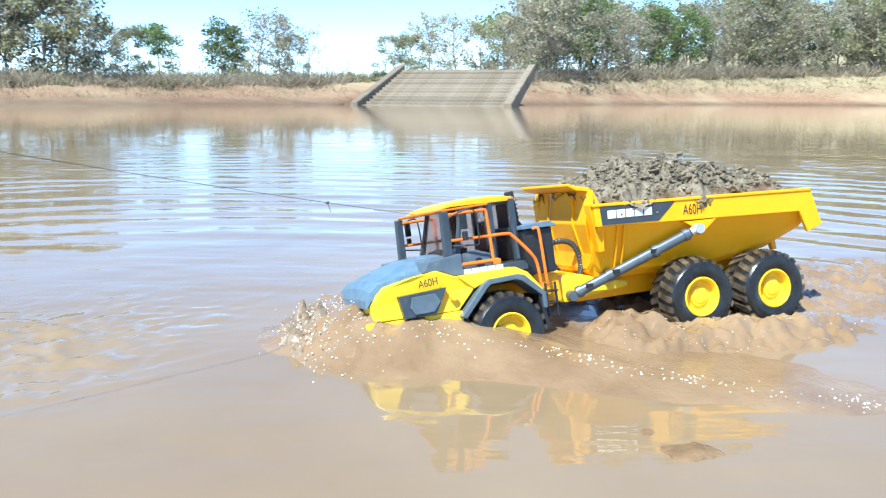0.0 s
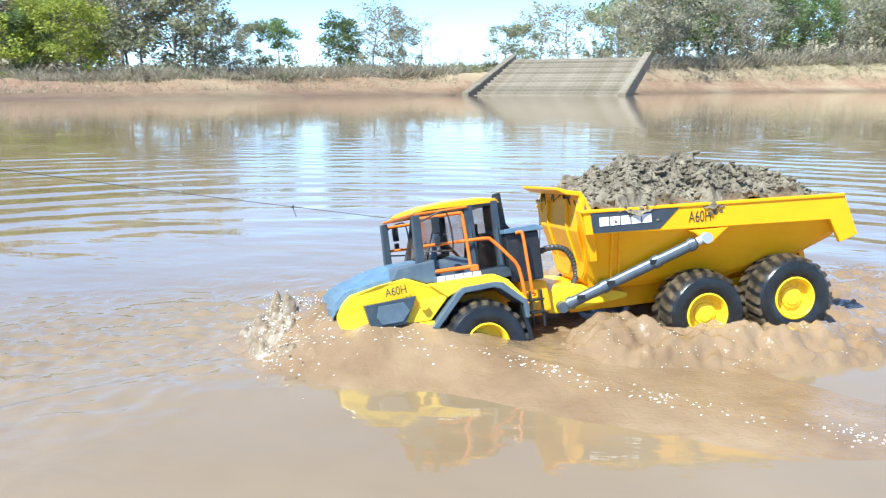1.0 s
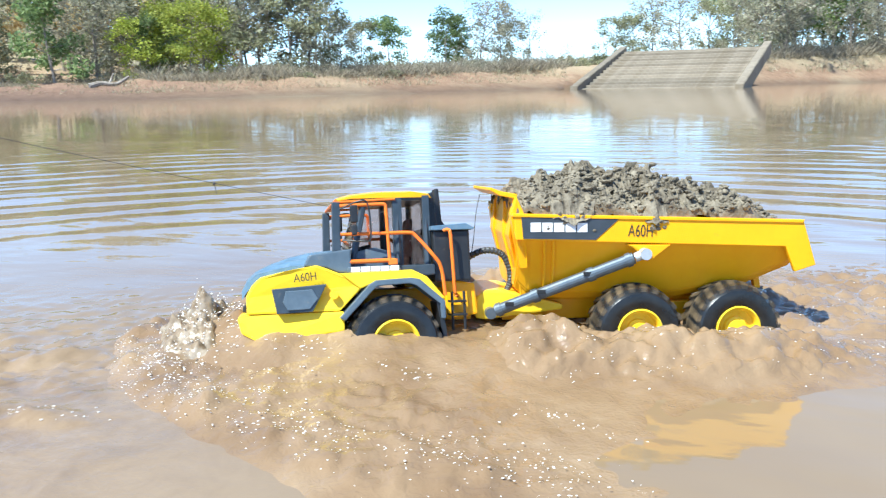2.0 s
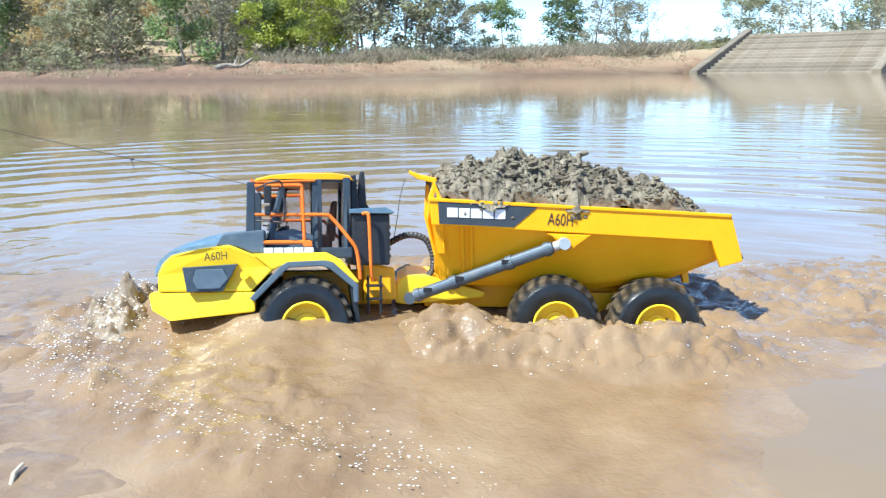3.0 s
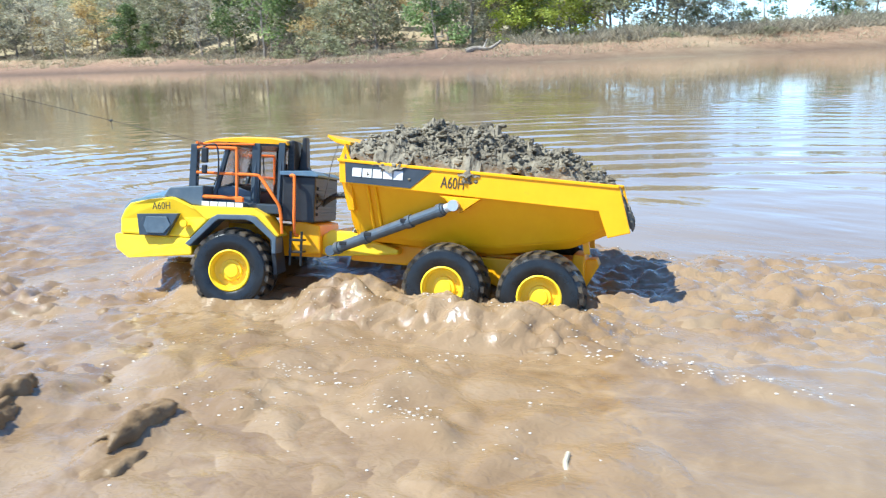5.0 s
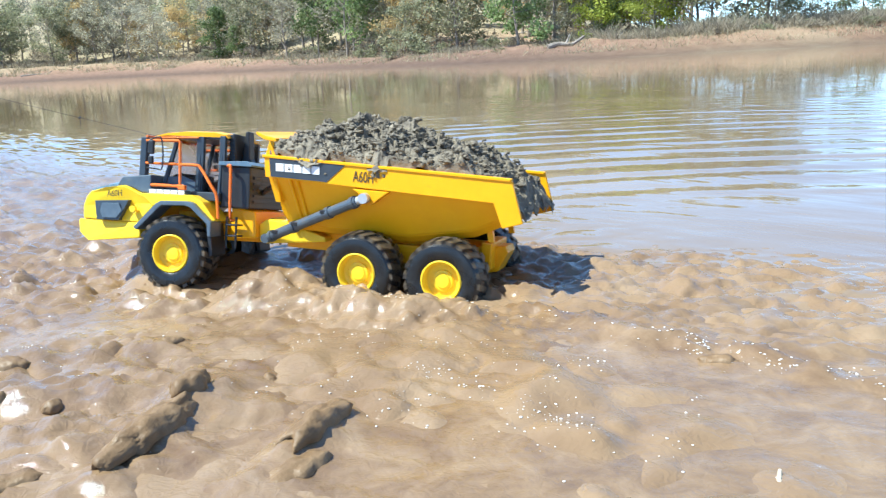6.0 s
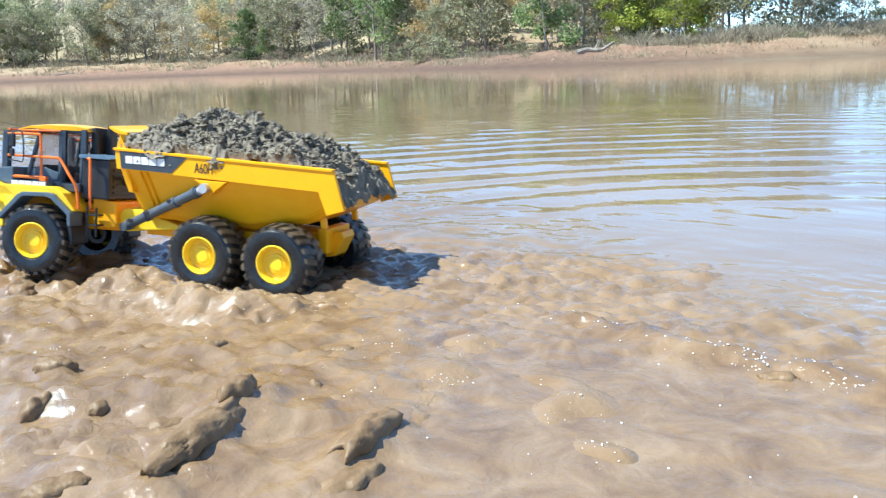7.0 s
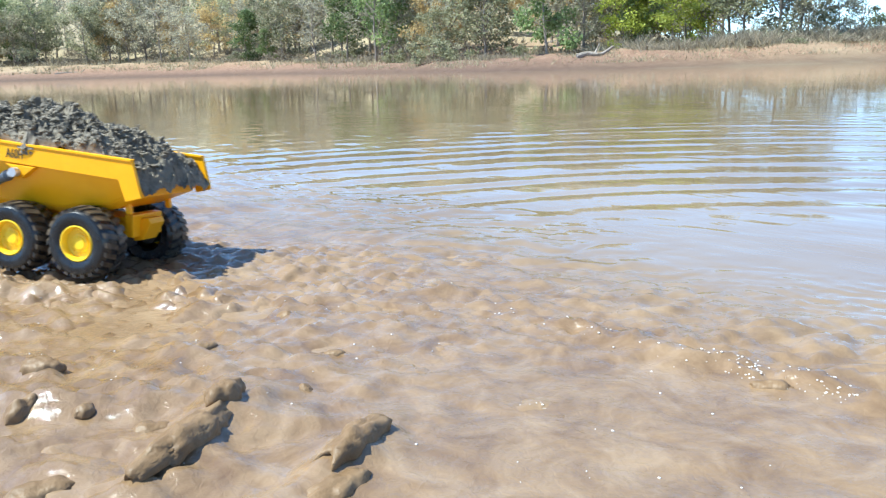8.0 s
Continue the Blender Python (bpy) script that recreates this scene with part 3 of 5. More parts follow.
def build_dump_body(truck):
    bm = bmesh.new()
    # closed hull below the top plates: sections from front to rear (x, top z, bottom z, top half width, bottom half width)
    secs = [(0.222, 0.155, 0.075, 0.108, 0.066), (0.205, 0.154, 0.058, 0.108, 0.064), (0.10, 0.149, 0.055, 0.108, 0.064), (-0.004, 0.146, 0.054, 0.108, 0.066), (-0.112, 0.140, 0.0725, 0.107, 0.074), (-0.145, 0.138, 0.088, 0.106, 0.082), (-0.172, 0.118, 0.101, 0.104, 0.09)]
    rings = []
    for x, zt, zb, wt, wb in secs:
        zm = zb + 0.012
        rings.append([bm.verts.new(p) for p in ((x, wt, zt), (x, wb + 0.006, zm), (x, wb - 0.008, zb), (x, -wb + 0.008, zb), (x, -wb - 0.006, zm), (x, -wt, zt))])
    for a, b in zip(rings, rings[1:]):
        for i in range(6):
            bm.faces.new((a[i], a[(i + 1) % 6], b[(i + 1) % 6], b[i]))
    bm.faces.new(rings[0])
    bm.faces.new(rings[-1][::-1])
    bmesh.ops.bevel(bm, geom=bm.edges[:], offset=0.002, segments=2, affect="EDGES")
    body = part("dump_body", bm, YELLOW, truck, "yellow tipper body with scuffed sloping sides")
    plate = [(0.231, 0.180), (-0.175, 0.166), (-0.1945, 0.104), (-0.1645, 0.095), (-0.150, 0.1305), (0.2287, 0.146)]
    for s in (1, -1):
        bm = bmesh.new()
        prism(bm, plate, s * 0.1055, s * 0.1125, 0.0012)
        part("side_plate", bm, YELLOW, body, "bright yellow upper side plate")
        bm = bmesh.new()
        prism(bm, [(0.233, 0.1815), (0.233, 0.177), (-0.173, 0.163), (-0.1755, 0.1675)], s * 0.103, s * 0.1145, 0.001)
        part("rim_rail", bm, YELLOW, body, "yellow rolled top rim")
        bm = bmesh.new()
        for x0 in (0.188, 0.176):
            tube(bm, [(x0, s * 0.1075, 0.147), (x0 - 0.004, s * 0.085, 0.098), (x0 - 0.006, s * 0.069, 0.066)], 0.0024, 6)
        part("side_rib", bm, YELLOW, body)
        bm = bmesh.new()
        prism(bm, [(0.075, 0.137), (0.038, 0.119), (0.046, 0.113), (0.014, 0.136)], s * 0.095, s * 0.1135, 0.001)
        part("pin_bracket", bm, YELLOW, body, "yellow triangular cylinder bracket")
        # gusset between front wall and side plate
        bm = bmesh.new()
        prism(bm, [(0.226, 0.204), (0.234, 0.180), (0.229, 0.148), (0.219, 0.105), (0.209, 0.105), (0.213, 0.150), (0.215, 0.180)], s * 0.086, s * 0.1045, 0.0012, taper=lambda x, z: 1.0 if z > 0.14 else 0.92)
        part("corner_gusset", bm, YELLOW, body)
        bm = bmesh.new()
        prism(bm, [(-0.128, 0.082), (-0.137, 0.084), (-0.140, 0.066), (-0.131, 0.066)], s * 0.055, s * 0.064, 0.001)
        part("tail_lug", bm, YELLOW, body)
    # front wall with its spill lip
    bm = bmesh.new()
    prism(bm, [(0.228, 0.203), (0.222, 0.203), (0.204, 0.062), (0.212, 0.062), (0.234, 0.150)], -0.088, 0.088, 0.0015, taper=lambda x, z: 0.74 if z < 0.1 else 1.0)
    part("front_wall", bm, YELLOW, body, "yellow front wall of the tipper body")
    bm = bmesh.new()
    prism(bm, [(0.2225, 0.200), (0.247, 0.205), (0.2604, 0.2125), (0.2595, 0.2165), (0.245, 0.211), (0.2225, 0.207)], -0.091, 0.091, 0.0012)
    part("spill_lip", bm, YELLOW, body, "yellow spill guard lip")
    for y in (-0.045, 0.045):
        bm = bmesh.new()
        prism(bm, [(0.231, 0.196), (0.2345, 0.196), (0.2365, 0.148), (0.222, 0.095), (0.217, 0.097), (0.230, 0.15)], y - 0.002, y + 0.002, 0.0006)
        part("wall_stiffener", bm, YELLOW, body)
    # decal and marking on both plates
    for s in (1, -1):
        bm = bmesh.new()
        y = s * 0.1128
        prism(bm, [(0.221, 0.1765), (0.087, 0.1725), (0.119, 0.1445), (0.2185, 0.1475)], min(y, y + s * 0.0006), max(y, y + s * 0.0006), 0)
        decal = part("decal", bm, DECAL, body, "scratched dark blue-grey decal panel")
        bm = bmesh.new()
        logo_blocks(bm, 0.2085, s * 0.1136, 0.1565, 0.078, 0.0125, -0.02)
        part("wordmark", bm, WHITE, body, "worn white block wordmark")
    m = Matrix.Translation((0.0745, 0.1130, 0.1485)) @ pose(0, 0, 0, 0, -2, 0) @ FACE_LEFT @ Matrix.Diagonal((0.72, 1.15, 1, 1))
    flat_text("A60H", 0.0205, INK, "marking", body, m, "black model marking")
    return body


def build_rear_chassis(truck):
    bm = bmesh.new()
    box(bm, -0.118, 0.235, -0.034, 0.034, 0.022, 0.054, 0.003)
    ch = part("rear_frame", bm, YELLOW, truck, "yellow rear chassis frame with mud splashes")
    bm = bmesh.new()
    prism(bm, [(0.276, 0.060), (0.262, 0.070), (0.232, 0.069), (0.150, 0.048), (0.150, 0.040), (0.262, 0.028), (0.276, 0.030)], -0.056, 0.056, 0.003)
    part("front_block", bm, LIT_YELLOW, ch, "yellow chassis nose that carries the cylinders")
    bm = bmesh.new()
    box(bm, -0.132, -0.114, -0.044, 0.044, 0.020, 0.062, 0.003)
    prism(bm, [(-0.118, 0.052), (-0.148, 0.056), (-0.152, 0.046), (-0.136, 0.014), (-0.118, 0.010)], -0.022, 0.022, 0.002)
    part("rear_crossmember", bm, YELLOW, ch)
    for s in (1, -1):
        bm = bmesh.new()
        prism(bm, [(0.03, 0.048), (-0.05, 0.048), (-0.035, 0.012), (-0.01, 0.004), (0.012, 0.012)], s * 0.034, s * 0.052, 0.002)
        part("bogie_beam", bm, YELLOW, ch)
    for x in (0.061, -0.079):
        bm = bmesh.new()
        tube(bm, [(x, -0.1, 0.011), (x, 0.1, 0.011)], 0.0125, 14)
        box(bm, x - 0.018, x + 0.018, -0.022, 0.022, -0.006, 0.028, 0.005)
        part("axle", bm, BLACK, ch, "dark axle with differential")
    for s in (1, -1):
        a, b = Vector((0.256, s * 0.064, 0.039)), Vector((0.052, s * 0.117, 0.1245))
        bm = bmesh.new()
        d = b - a
        tube(bm, [a + d * 0.03, a + d * 0.035, a + d * 0.93, a + d * 0.935], [0.006, 0.0082, 0.0082, 0.006], 16)
        for k, w in ((0.06, 0.016), (0.30, 0.02), (0.66, 0.02), (0.90, 0.016)):
            tube(bm, [a + d * (k - w), a + d * (k + w)], 0.0098, 16)
        cyl = part("hydraulic_cylinder", bm, STEEL, truck, "dark grey hydraulic lift cylinder", smooth=False)
        for q in (a, b):
            bm = bmesh.new()
            tube(bm, [q - Vector((0, s * 0.007, 0)), q + Vector((0, s * 0.007, 0))], 0.0080, 18)
            if q is b:
                tube(bm, [b - d * 0.06, b], 0.0066, 14)
            part("cylinder_eye", bm, SILVER if q is b else STEEL, cyl, "silver pin eye" if q is b else "")
        for k in (0.12, 0.33, 0.63):
            bm = bmesh.new()
            q = a + d * k + Vector((0, s * 0.0085, 0.004))
            box(bm, q.x - 0.006, q.x + 0.006, q.y - 0.002, q.y + 0.002, q.z - 0.003, q.z + 0.003, 0.001)
            part("cylinder_clip", bm, BLACK, cyl)
    bm = bmesh.new()
    pts = arc([(0.300, 0.02, 0.100), (0.286, 0.024, 0.112), (0.262, 0.030, 0.124), (0.238, 0.034, 0.121), (0.226, 0.036, 0.104), (0.223, 0.038, 0.082), (0.229, 0.040, 0.066)], 9)
    rr = [0.0042 + 0.0008 * (i % 2) for i in range(len(pts))]
    tube(bm, pts, rr, 10)
    part("hose", bm, HOSE, truck, "ribbed black hose looping behind the cab")
    return ch


def build_front(truck):
    F = HINGE
    bm = bmesh.new()
    box(bm, 0.288, 0.44, -0.05, 0.05, 0.022, 0.07, 0.003)
    prism(bm, [(0.330, 0.082), (0.287, 0.074), (0.284, 0.030), (0.330, 0.026)], -0.072, 0.072, 0.003)
    front = part("front_frame", bm, YELLOW, truck, "yellow front chassis unit at the steering joint", off=F)

    def add(name, bm, mat, label="", smooth=False):
        return part(name, bm, mat, front, label, off=F, smooth=smooth)

    nose = lambda x, z: 1.0 - 0.22 * max(0.0, (x - 0.53) / 0.08) ** 1.6 - 0.04 * max(0.0, (x - 0.49) / 0.1)
    bm = bmesh.new()
    prism(bm, [(0.6105, 0.041), (0.606, 0.022), (0.582, 0.009), (0.474, 0.020), (0.474, 0.046), (0.608, 0.046)], -0.112, 0.112, 0.003, taper=nose)
    add("bumper", bm, LIT_YELLOW, "yellow nose bumper dripping wet")
    bm = bmesh.new()
    prism(bm, [(0.598, 0.0465), (0.5985, 0.070), (0.591, 0.084), (0.580, 0.0945), (0.545, 0.1020), (0.507, 0.1075), (0.494, 0.1025), (0.476, 0.0945), (0.440, 0.0945), (0.447, 0.078), (0.479, 0.0465)], -0.1105, 0.1105, 0.003, taper=nose)
    add("hood_side", bm, LIT_YELLOW, "yellow engine hood sides")
    # hood top: a crowned slate cover
    bm = bmesh.new()
    rows = []
    for x, z, w in ((0.604, 0.079, 0.060), (0.597, 0.0935, 0.066), (0.585, 0.1035, 0.070), (0.565, 0.1125, 0.076), (0.540, 0.1205, 0.081), (0.515, 0.126, 0.083), (0.470, 0.129, 0.084)):
        rows.append([bm.verts.new((x, w * q, z - (z - (0.078 if x > 0.6 else 0.0895 if x > 0.59 else 0.099 if x > 0.58 else 0.104 if x > 0.55 else 0.1085)) * min(1.0, abs(q)) ** 3 - 0.006 * max(0, abs(q) - 1))) for q in (-1.15, -1, -0.8, -0.5, -0.2, 0.2, 0.5, 0.8, 1, 1.15)])
    for a, b in zip(rows, rows[1:]):
        for i in range(9):
            bm.faces.new((a[i], a[i + 1], b[i + 1], b[i]))
    ex = bmesh.ops.extrude_face_region(bm, geom=bm.faces[:])
    bmesh.ops.translate(bm, verts=[v for v in ex["geom"] if isinstance(v, bmesh.types.BMVert)], vec=(0, 0, -0.012))
    add("hood_top", bm, DECK, "slate-blue hood cover")
    for s in (1, -1):
        # cowl between hood and cab
        bm = bmesh.new()
        prism(bm, [(0.524, 0.1065), (0.515, 0.1215), (0.462, 0.127), (0.462, 0.0955), (0.478, 0.0965), (0.495, 0.104)], s * 0.050, s * 0.104, 0.002)
        add("cowl", bm, SLATE, "slate-grey cowl")
        bm = bmesh.new()
        prism(bm, [(0.5655, 0.0785), (0.4955, 0.0825), (0.5145, 0.0475), (0.560, 0.0465)], s * 0.1025, s * 0.1135, 0.001, taper=nose)
        add("side_vent", bm, DARK_SLATE, "dark slate side vent panel")
        bm = bmesh.new()
        prism(bm, [(0.548, 0.0755), (0.514, 0.0765), (0.507, 0.064), (0.518, 0.051), (0.546, 0.0505), (0.552, 0.061)], s * 0.112, s * 0.1148, 0.001, taper=nose)
        add("vent_grille", bm, SLATE, "slate-grey hexagonal vent grille")
        bm = bmesh.new()
        box(bm, 0.592, 0.6035, s * 0.055 - 0.012, s * 0.055 + 0.012, 0.049, 0.058, 0.002)
        add("headlight", bm, BLACK, "dark headlight lens")
        bm = bmesh.new()
        tube(bm, [(0.487, s * 0.110, 0.068), (0.487, s * 0.1165, 0.068)], 0.0055, 14)
        add("filler_cap", bm, LIT_YELLOW)
        # mudguard: yellow top and slate lip round the arch
        bm = bmesh.new()
        prism(bm, [(0.478, 0.0955), (0.382, 0.0965), (0.362, 0.086), (0.3385, 0.0565), (0.347, 0.0535), (0.378, 0.084), (0.441, 0.0785), (0.452, 0.074)], s * 0.062, s * 0.113, 0.002)
        add("mudguard", bm, LIT_YELLOW, "yellow front mudguard")
        bm = bmesh.new()
        prism(bm, [(0.481, 0.038), (0.441, 0.0795), (0.432, 0.0845), (0.385, 0.0860), (0.374, 0.0835), (0.341, 0.0535), (0.341, 0.030), (0.347, 0.030), (0.348, 0.0495), (0.379, 0.0755), (0.388, 0.0785), (0.430, 0.0770), (0.436, 0.0725), (0.474, 0.034)], s * 0.085, s * 0.1225, 0.0015)
        add("arch_lip", bm, SLATE, "slate-grey wheel arch lip")
    # cab
    bm = bmesh.new()
    box(bm, 0.346, 0.468, -0.088, 0.088, 0.088, 0.103, 0.002)
    for s in (1, -1):
        for x0, x1, xt in ((0.349, 0.356, 0.0), (0.388, 0.397, 0.0), (0.455, 0.462, -0.022)):
            tube(bm, [((x0 + x1) / 2, s * 0.072, 0.10), ((x0 + x1) / 2 + xt, s * 0.064, 0.197)], 0.0045, 6)
    box(bm, 0.348, 0.44, -0.066, 0.066, 0.193, 0.199, 0.001)
    for s in (1, -1):
        box(bm, 0.386, 0.399, s * 0.0665 - 0.004, s * 0.0665 + 0.004, 0.10, 0.197, 0.001)
        box(bm, 0.347, 0.357, s * 0.0665 - 0.004, s * 0.0665 + 0.004, 0.10, 0.199, 0.001)
    add("cab_frame", bm, DARK_SLATE, "dark slate cab frame with slim pillars")
    bm = bmesh.new()
    rows = []
    for x, z, w in ((0.478, 0.195, 0.069), (0.474, 0.2, 0.071), (0.455, 0.2050, 0.071), (0.42, 0.2085, 0.071), (0.37, 0.2090, 0.070), (0.347, 0.206, 0.067), (0.343, 0.200, 0.067)):
        rows.append([bm.verts.new((x, w * q, z - 0.005 * abs(q) ** 4)) for q in (-1, -0.93, -0.6, -0.2, 0.2, 0.6, 0.93, 1)])
    low = [[bm.verts.new((v.co.x, v.co.y, 0.1935 if i < 2 else 0.1965)) for v in r] for i, r in enumerate(rows)]
    for g, rev in ((rows, False), (low, True)):
        for a, b in zip(g, g[1:]):
            for i in range(7):
                q = (a[i], a[i + 1], b[i + 1], b[i])
                bm.faces.new(q[::-1] if rev else q)
    for a, b, c, d in [(rows[i][0], rows[i + 1][0], low[i + 1][0], low[i][0]) for i in range(6)] + [(rows[i][7], rows[i + 1][7], low[i + 1][7], low[i][7]) for i in range(6)] + [(rows[0][i], rows[0][i + 1], low[0][i + 1], low[0][i]) for i in range(7)] + [(rows[6][i], rows[6][i + 1], low[6][i + 1], low[6][i]) for i in range(7)]:
        bm.faces.new((a, b, c, d))
    add("roof", bm, YELLOW, "rounded yellow cab roof", smooth=False)
    bm = bmesh.new()
    for y in (-0.046, 0.0, 0.046):
        box(bm, 0.466, 0.4795, y - 0.016, y + 0.016, 0.1895, 0.1935, 0.001)
    tube(bm, [(0.478, -0.094, 0.1920), (0.478, 0.094, 0.1920)], 0.0022, 8)
    for s in (1, -1):
        tube(bm, [(0.476, s * 0.072, 0.1915), (0.395, s * 0.072, 0.1945)], 0.0018, 8)
    add("roof_trim", bm, ORANGE, "orange roof edge rail")
    bm = bmesh.new()
    prism(bm, [(0.461, 0.128), (0.459, 0.128), (0.4375, 0.192), (0.4395, 0.192)], -0.064, 0.064, 0)
    add("windscreen", bm, GLASS, "dusty clear windscreen").visible_shadow = False
    for s in (1, -1):
        for x0, x1 in ((0.397, 0.447), (0.356, 0.388)):
            bm = bmesh.new()
            prism(bm, [(x1 + (0.006 if x1 > 0.4 else 0), 0.104), (x1 - (0.008 if x1 > 0.4 else 0), 0.192), (x0, 0.192), (x0, 0.104)], s * 0.0665, s * 0.0675, 0)
            add("side_window", bm, GLASS, "tinted side window").visible_shadow = False
    bm = bmesh.new()
    prism(bm, [(0.352, 0.104), (0.352, 0.192), (0.354, 0.192), (0.354, 0.104)], -0.064, 0.064, 0)
    add("rear_window", bm, GLASS, "dusty rear cab window").visible_shadow = False
    for s in (1, -1):
        bm = bmesh.new()
        prism(bm, [(0.458, 0.102), (0.452, 0.124), (0.425, 0.129), (0.398, 0.120), (0.398, 0.102)], s * 0.0680, s * 0.0715, 0.001)
        add("door_panel", bm, SLATE, "dark slate lower door panel")
    bm = bmesh.new()
    box(bm, 0.370, 0.40, -0.022, 0.022, 0.10, 0.122, 0.004)
    prism(bm, [(0.379, 0.118), (0.370, 0.170), (0.362, 0.170), (0.366, 0.112)], -0.020, 0.020, 0.003)
    add("driver_seat", bm, SEAT, "brown driver seat")
    bm = bmesh.new()
    prism(bm, [(0.458, 0.103), (0.448, 0.130), (0.430, 0.134), (0.432, 0.103)], -0.06, 0.06, 0.003)
    add("dashboard", bm, BLACK)
    # posts, guard rails and mirrors on both sides
    for s in (1, -1):
        bm = bmesh.new()
        prism(bm, [(0.4865, 0.092), (0.4745, 0.092), (0.4735, 0.1895), (0.484, 0.1895)], s * 0.090, s * 0.102, 0.0015)
        add("guard_post", bm, DARK_SLATE, "dark slate upright guard post")
        bm = bmesh.new()
        y = s * 0.101
        tube(bm, arc([(0.474, y, 0.184), (0.42, y, 0.1855), (0.414, y, 0.1835), (0.4125, y, 0.176), (0.410, y, 0.107)], 4), 0.0024, 8)
        tube(bm, [(0.474, y, 0.1465), (0.412, y, 0.1465)], 0.0022, 8)
        tube(bm, arc([(0.412, y, 0.1465), (0.383, y, 0.1462), (0.374, y, 0.142), (0.352, s * 0.107, 0.115), (0.3415, s * 0.106, 0.097), (0.337, s * 0.105, 0.060)], 5), 0.0025, 8)
        tube(bm, [(0.472, y, 0.110), (0.403, y, 0.110)], 0.003, 8)
        tube(bm, arc([(0.332, s * 0.088, 0.148), (0.3265, s * 0.092, 0.149), (0.324, s * 0.094, 0.142), (0.3225, s * 0.095, 0.1), (0.321, s * 0.095, 0.062), (0.316, s * 0.09, 0.058)], 4), 0.0024, 8)
        box(bm, 0.400, 0.412, y - 0.004, y + 0.004, 0.104, 0.112, 0.001)
        add("guard_rail", bm, ORANGE, "bent orange guard rail")
        bm = bmesh.new()
        tube(bm, arc([(0.474, y, 0.180), (0.45, s * 0.113, 0.189), (0.438, s * 0.114, 0.184), (0.436, s * 0.114, 0.14), (0.448, s * 0.112, 0.137), (0.472, y, 0.139)], 4), 0.0013, 6)
        box(bm, 0.452, 0.462, s * 0.114 - 0.003, s * 0.114 + 0.003, 0.161, 0.184, 0.002)
        box(bm, 0.453, 0.461, s * 0.114 - 0.003, s * 0.114 + 0.003, 0.145, 0.158, 0.002)
        add("mirror", bm, BLACK, "black double wing mirror")
        bm = bmesh.new()
        prism(bm, [(0.468, 0.0955), (0.466, 0.1035), (0.398, 0.1035), (0.396, 0.0965)], s * 0.085, s * 0.106, 0.0015)
        add("step_plate", bm, SLATE)
        bm = bmesh.new()
        logo_blocks(bm, 0.4625, s * 0.1062 if s > 0 else -0.1068, 0.0965, 0.064, 0.0065)
        add("wordmark", bm, WHITE, "small white block wordmark")
        bm = bmesh.new()
        for z in (0.052, 0.034):
            box(bm, 0.306, 0.328, s * 0.088 - 0.012, s * 0.088 + 0.012, z - 0.003, z, 0.001)
        tube(bm, [(0.309, s * 0.096, 0.064), (0.309, s * 0.096, 0.012)], 0.002, 6)
        tube(bm, [(0.326, s * 0.096, 0.064), (0.326, s * 0.096, 0.012)], 0.002, 6)
        add("step_ladder", bm, BLACK, "black boarding steps")
        bm = bmesh.new()
        prism(bm, [(0.352, 0.052), (0.345, 0.052), (0.338, 0.0), (0.344, -0.004)], s * 0.07, s * 0.118, 0.001)
        add("mud_flap", bm, BLACK, "black mud flap")
    # engine box, intake stack and blue shelf behind the cab
    bm = bmesh.new()
    box(bm, 0.294, 0.346, -0.082, 0.082, 0.078, 0.149, 0.003)
    for z in (0.088, 0.098, 0.108, 0.118, 0.128):
        box(bm, 0.2915, 0.297, -0.07, 0.07, z, z + 0.005, 0.001)
    add("engine_box", bm, BLACK, "black equipment box with louvres")
    bm = bmesh.new()
    prism(bm, [(0.349, 0.149), (0.349, 0.155), (0.300, 0.1575), (0.288, 0.151), (0.290, 0.1485)], -0.088, 0.088, 0.001)
    add("shelf", bm, DECK, "weathered blue-grey rear shelf")
    bm = bmesh.new()
    prism(bm, [(0.346, 0.155), (0.346, 0.203), (0.338, 0.205), (0.334, 0.156)], 0.004, 0.056, 0.002)
    prism(bm, [(0.336, 0.155), (0.330, 0.212), (0.324, 0.212), (0.321, 0.165), (0.314, 0.155)], 0.008, 0.030, 0.002)
    for i in range(6):
        for j in range(3):
            tube(bm, [(0.3365 + 0.0035 * j, 0.0558, 0.162 + 0.0068 * i), (0.3365 + 0.0035 * j, 0.0575, 0.162 + 0.0068 * i)], 0.0013, 6)
    add("intake_stack", bm, BLACK, "black perforated exhaust guard")
    bm = bmesh.new()
    tube(bm, arc([(0.300, 0.06, 0.098), (0.288, 0.058, 0.11), (0.281, 0.056, 0.14), (0.276, 0.054, 0.172), (0.268, 0.05, 0.20)], 5), 0.0006, 5)
    add("antenna", bm, LINE, "thin black antenna wire")
    for s in (1, -1):
        m = Matrix.Translation(Vector((0.537, s * 0.1118, 0.0865)) - F) @ pose(0, 0, 0, 0, 4, -3) @ FACE_LEFT @ Matrix.Diagonal((0.8, 1, 1, 1))
        if s > 0:
            flat_text("A60H", 0.0155, INK, "marking", front, m, "faded black model marking")
    return front


truck = tagged(new("dump_truck"), "yellow six-wheeled model dump truck wading through muddy water", "toy truck")
build_dump_body(truck)
build_rear_chassis(truck)
front_unit = build_front(truck)
# wheels: which unit, centre in the truck's space
WHEELS = []
for x, z, at_front in ((0.4092, 0.0015, True), (0.0595, 0.0109, False), (-0.079, 0.0109, False)):
    for s in (1, -1):
        WHEELS.append((build_wheel("wheel", truck), at_front, x, s, z))


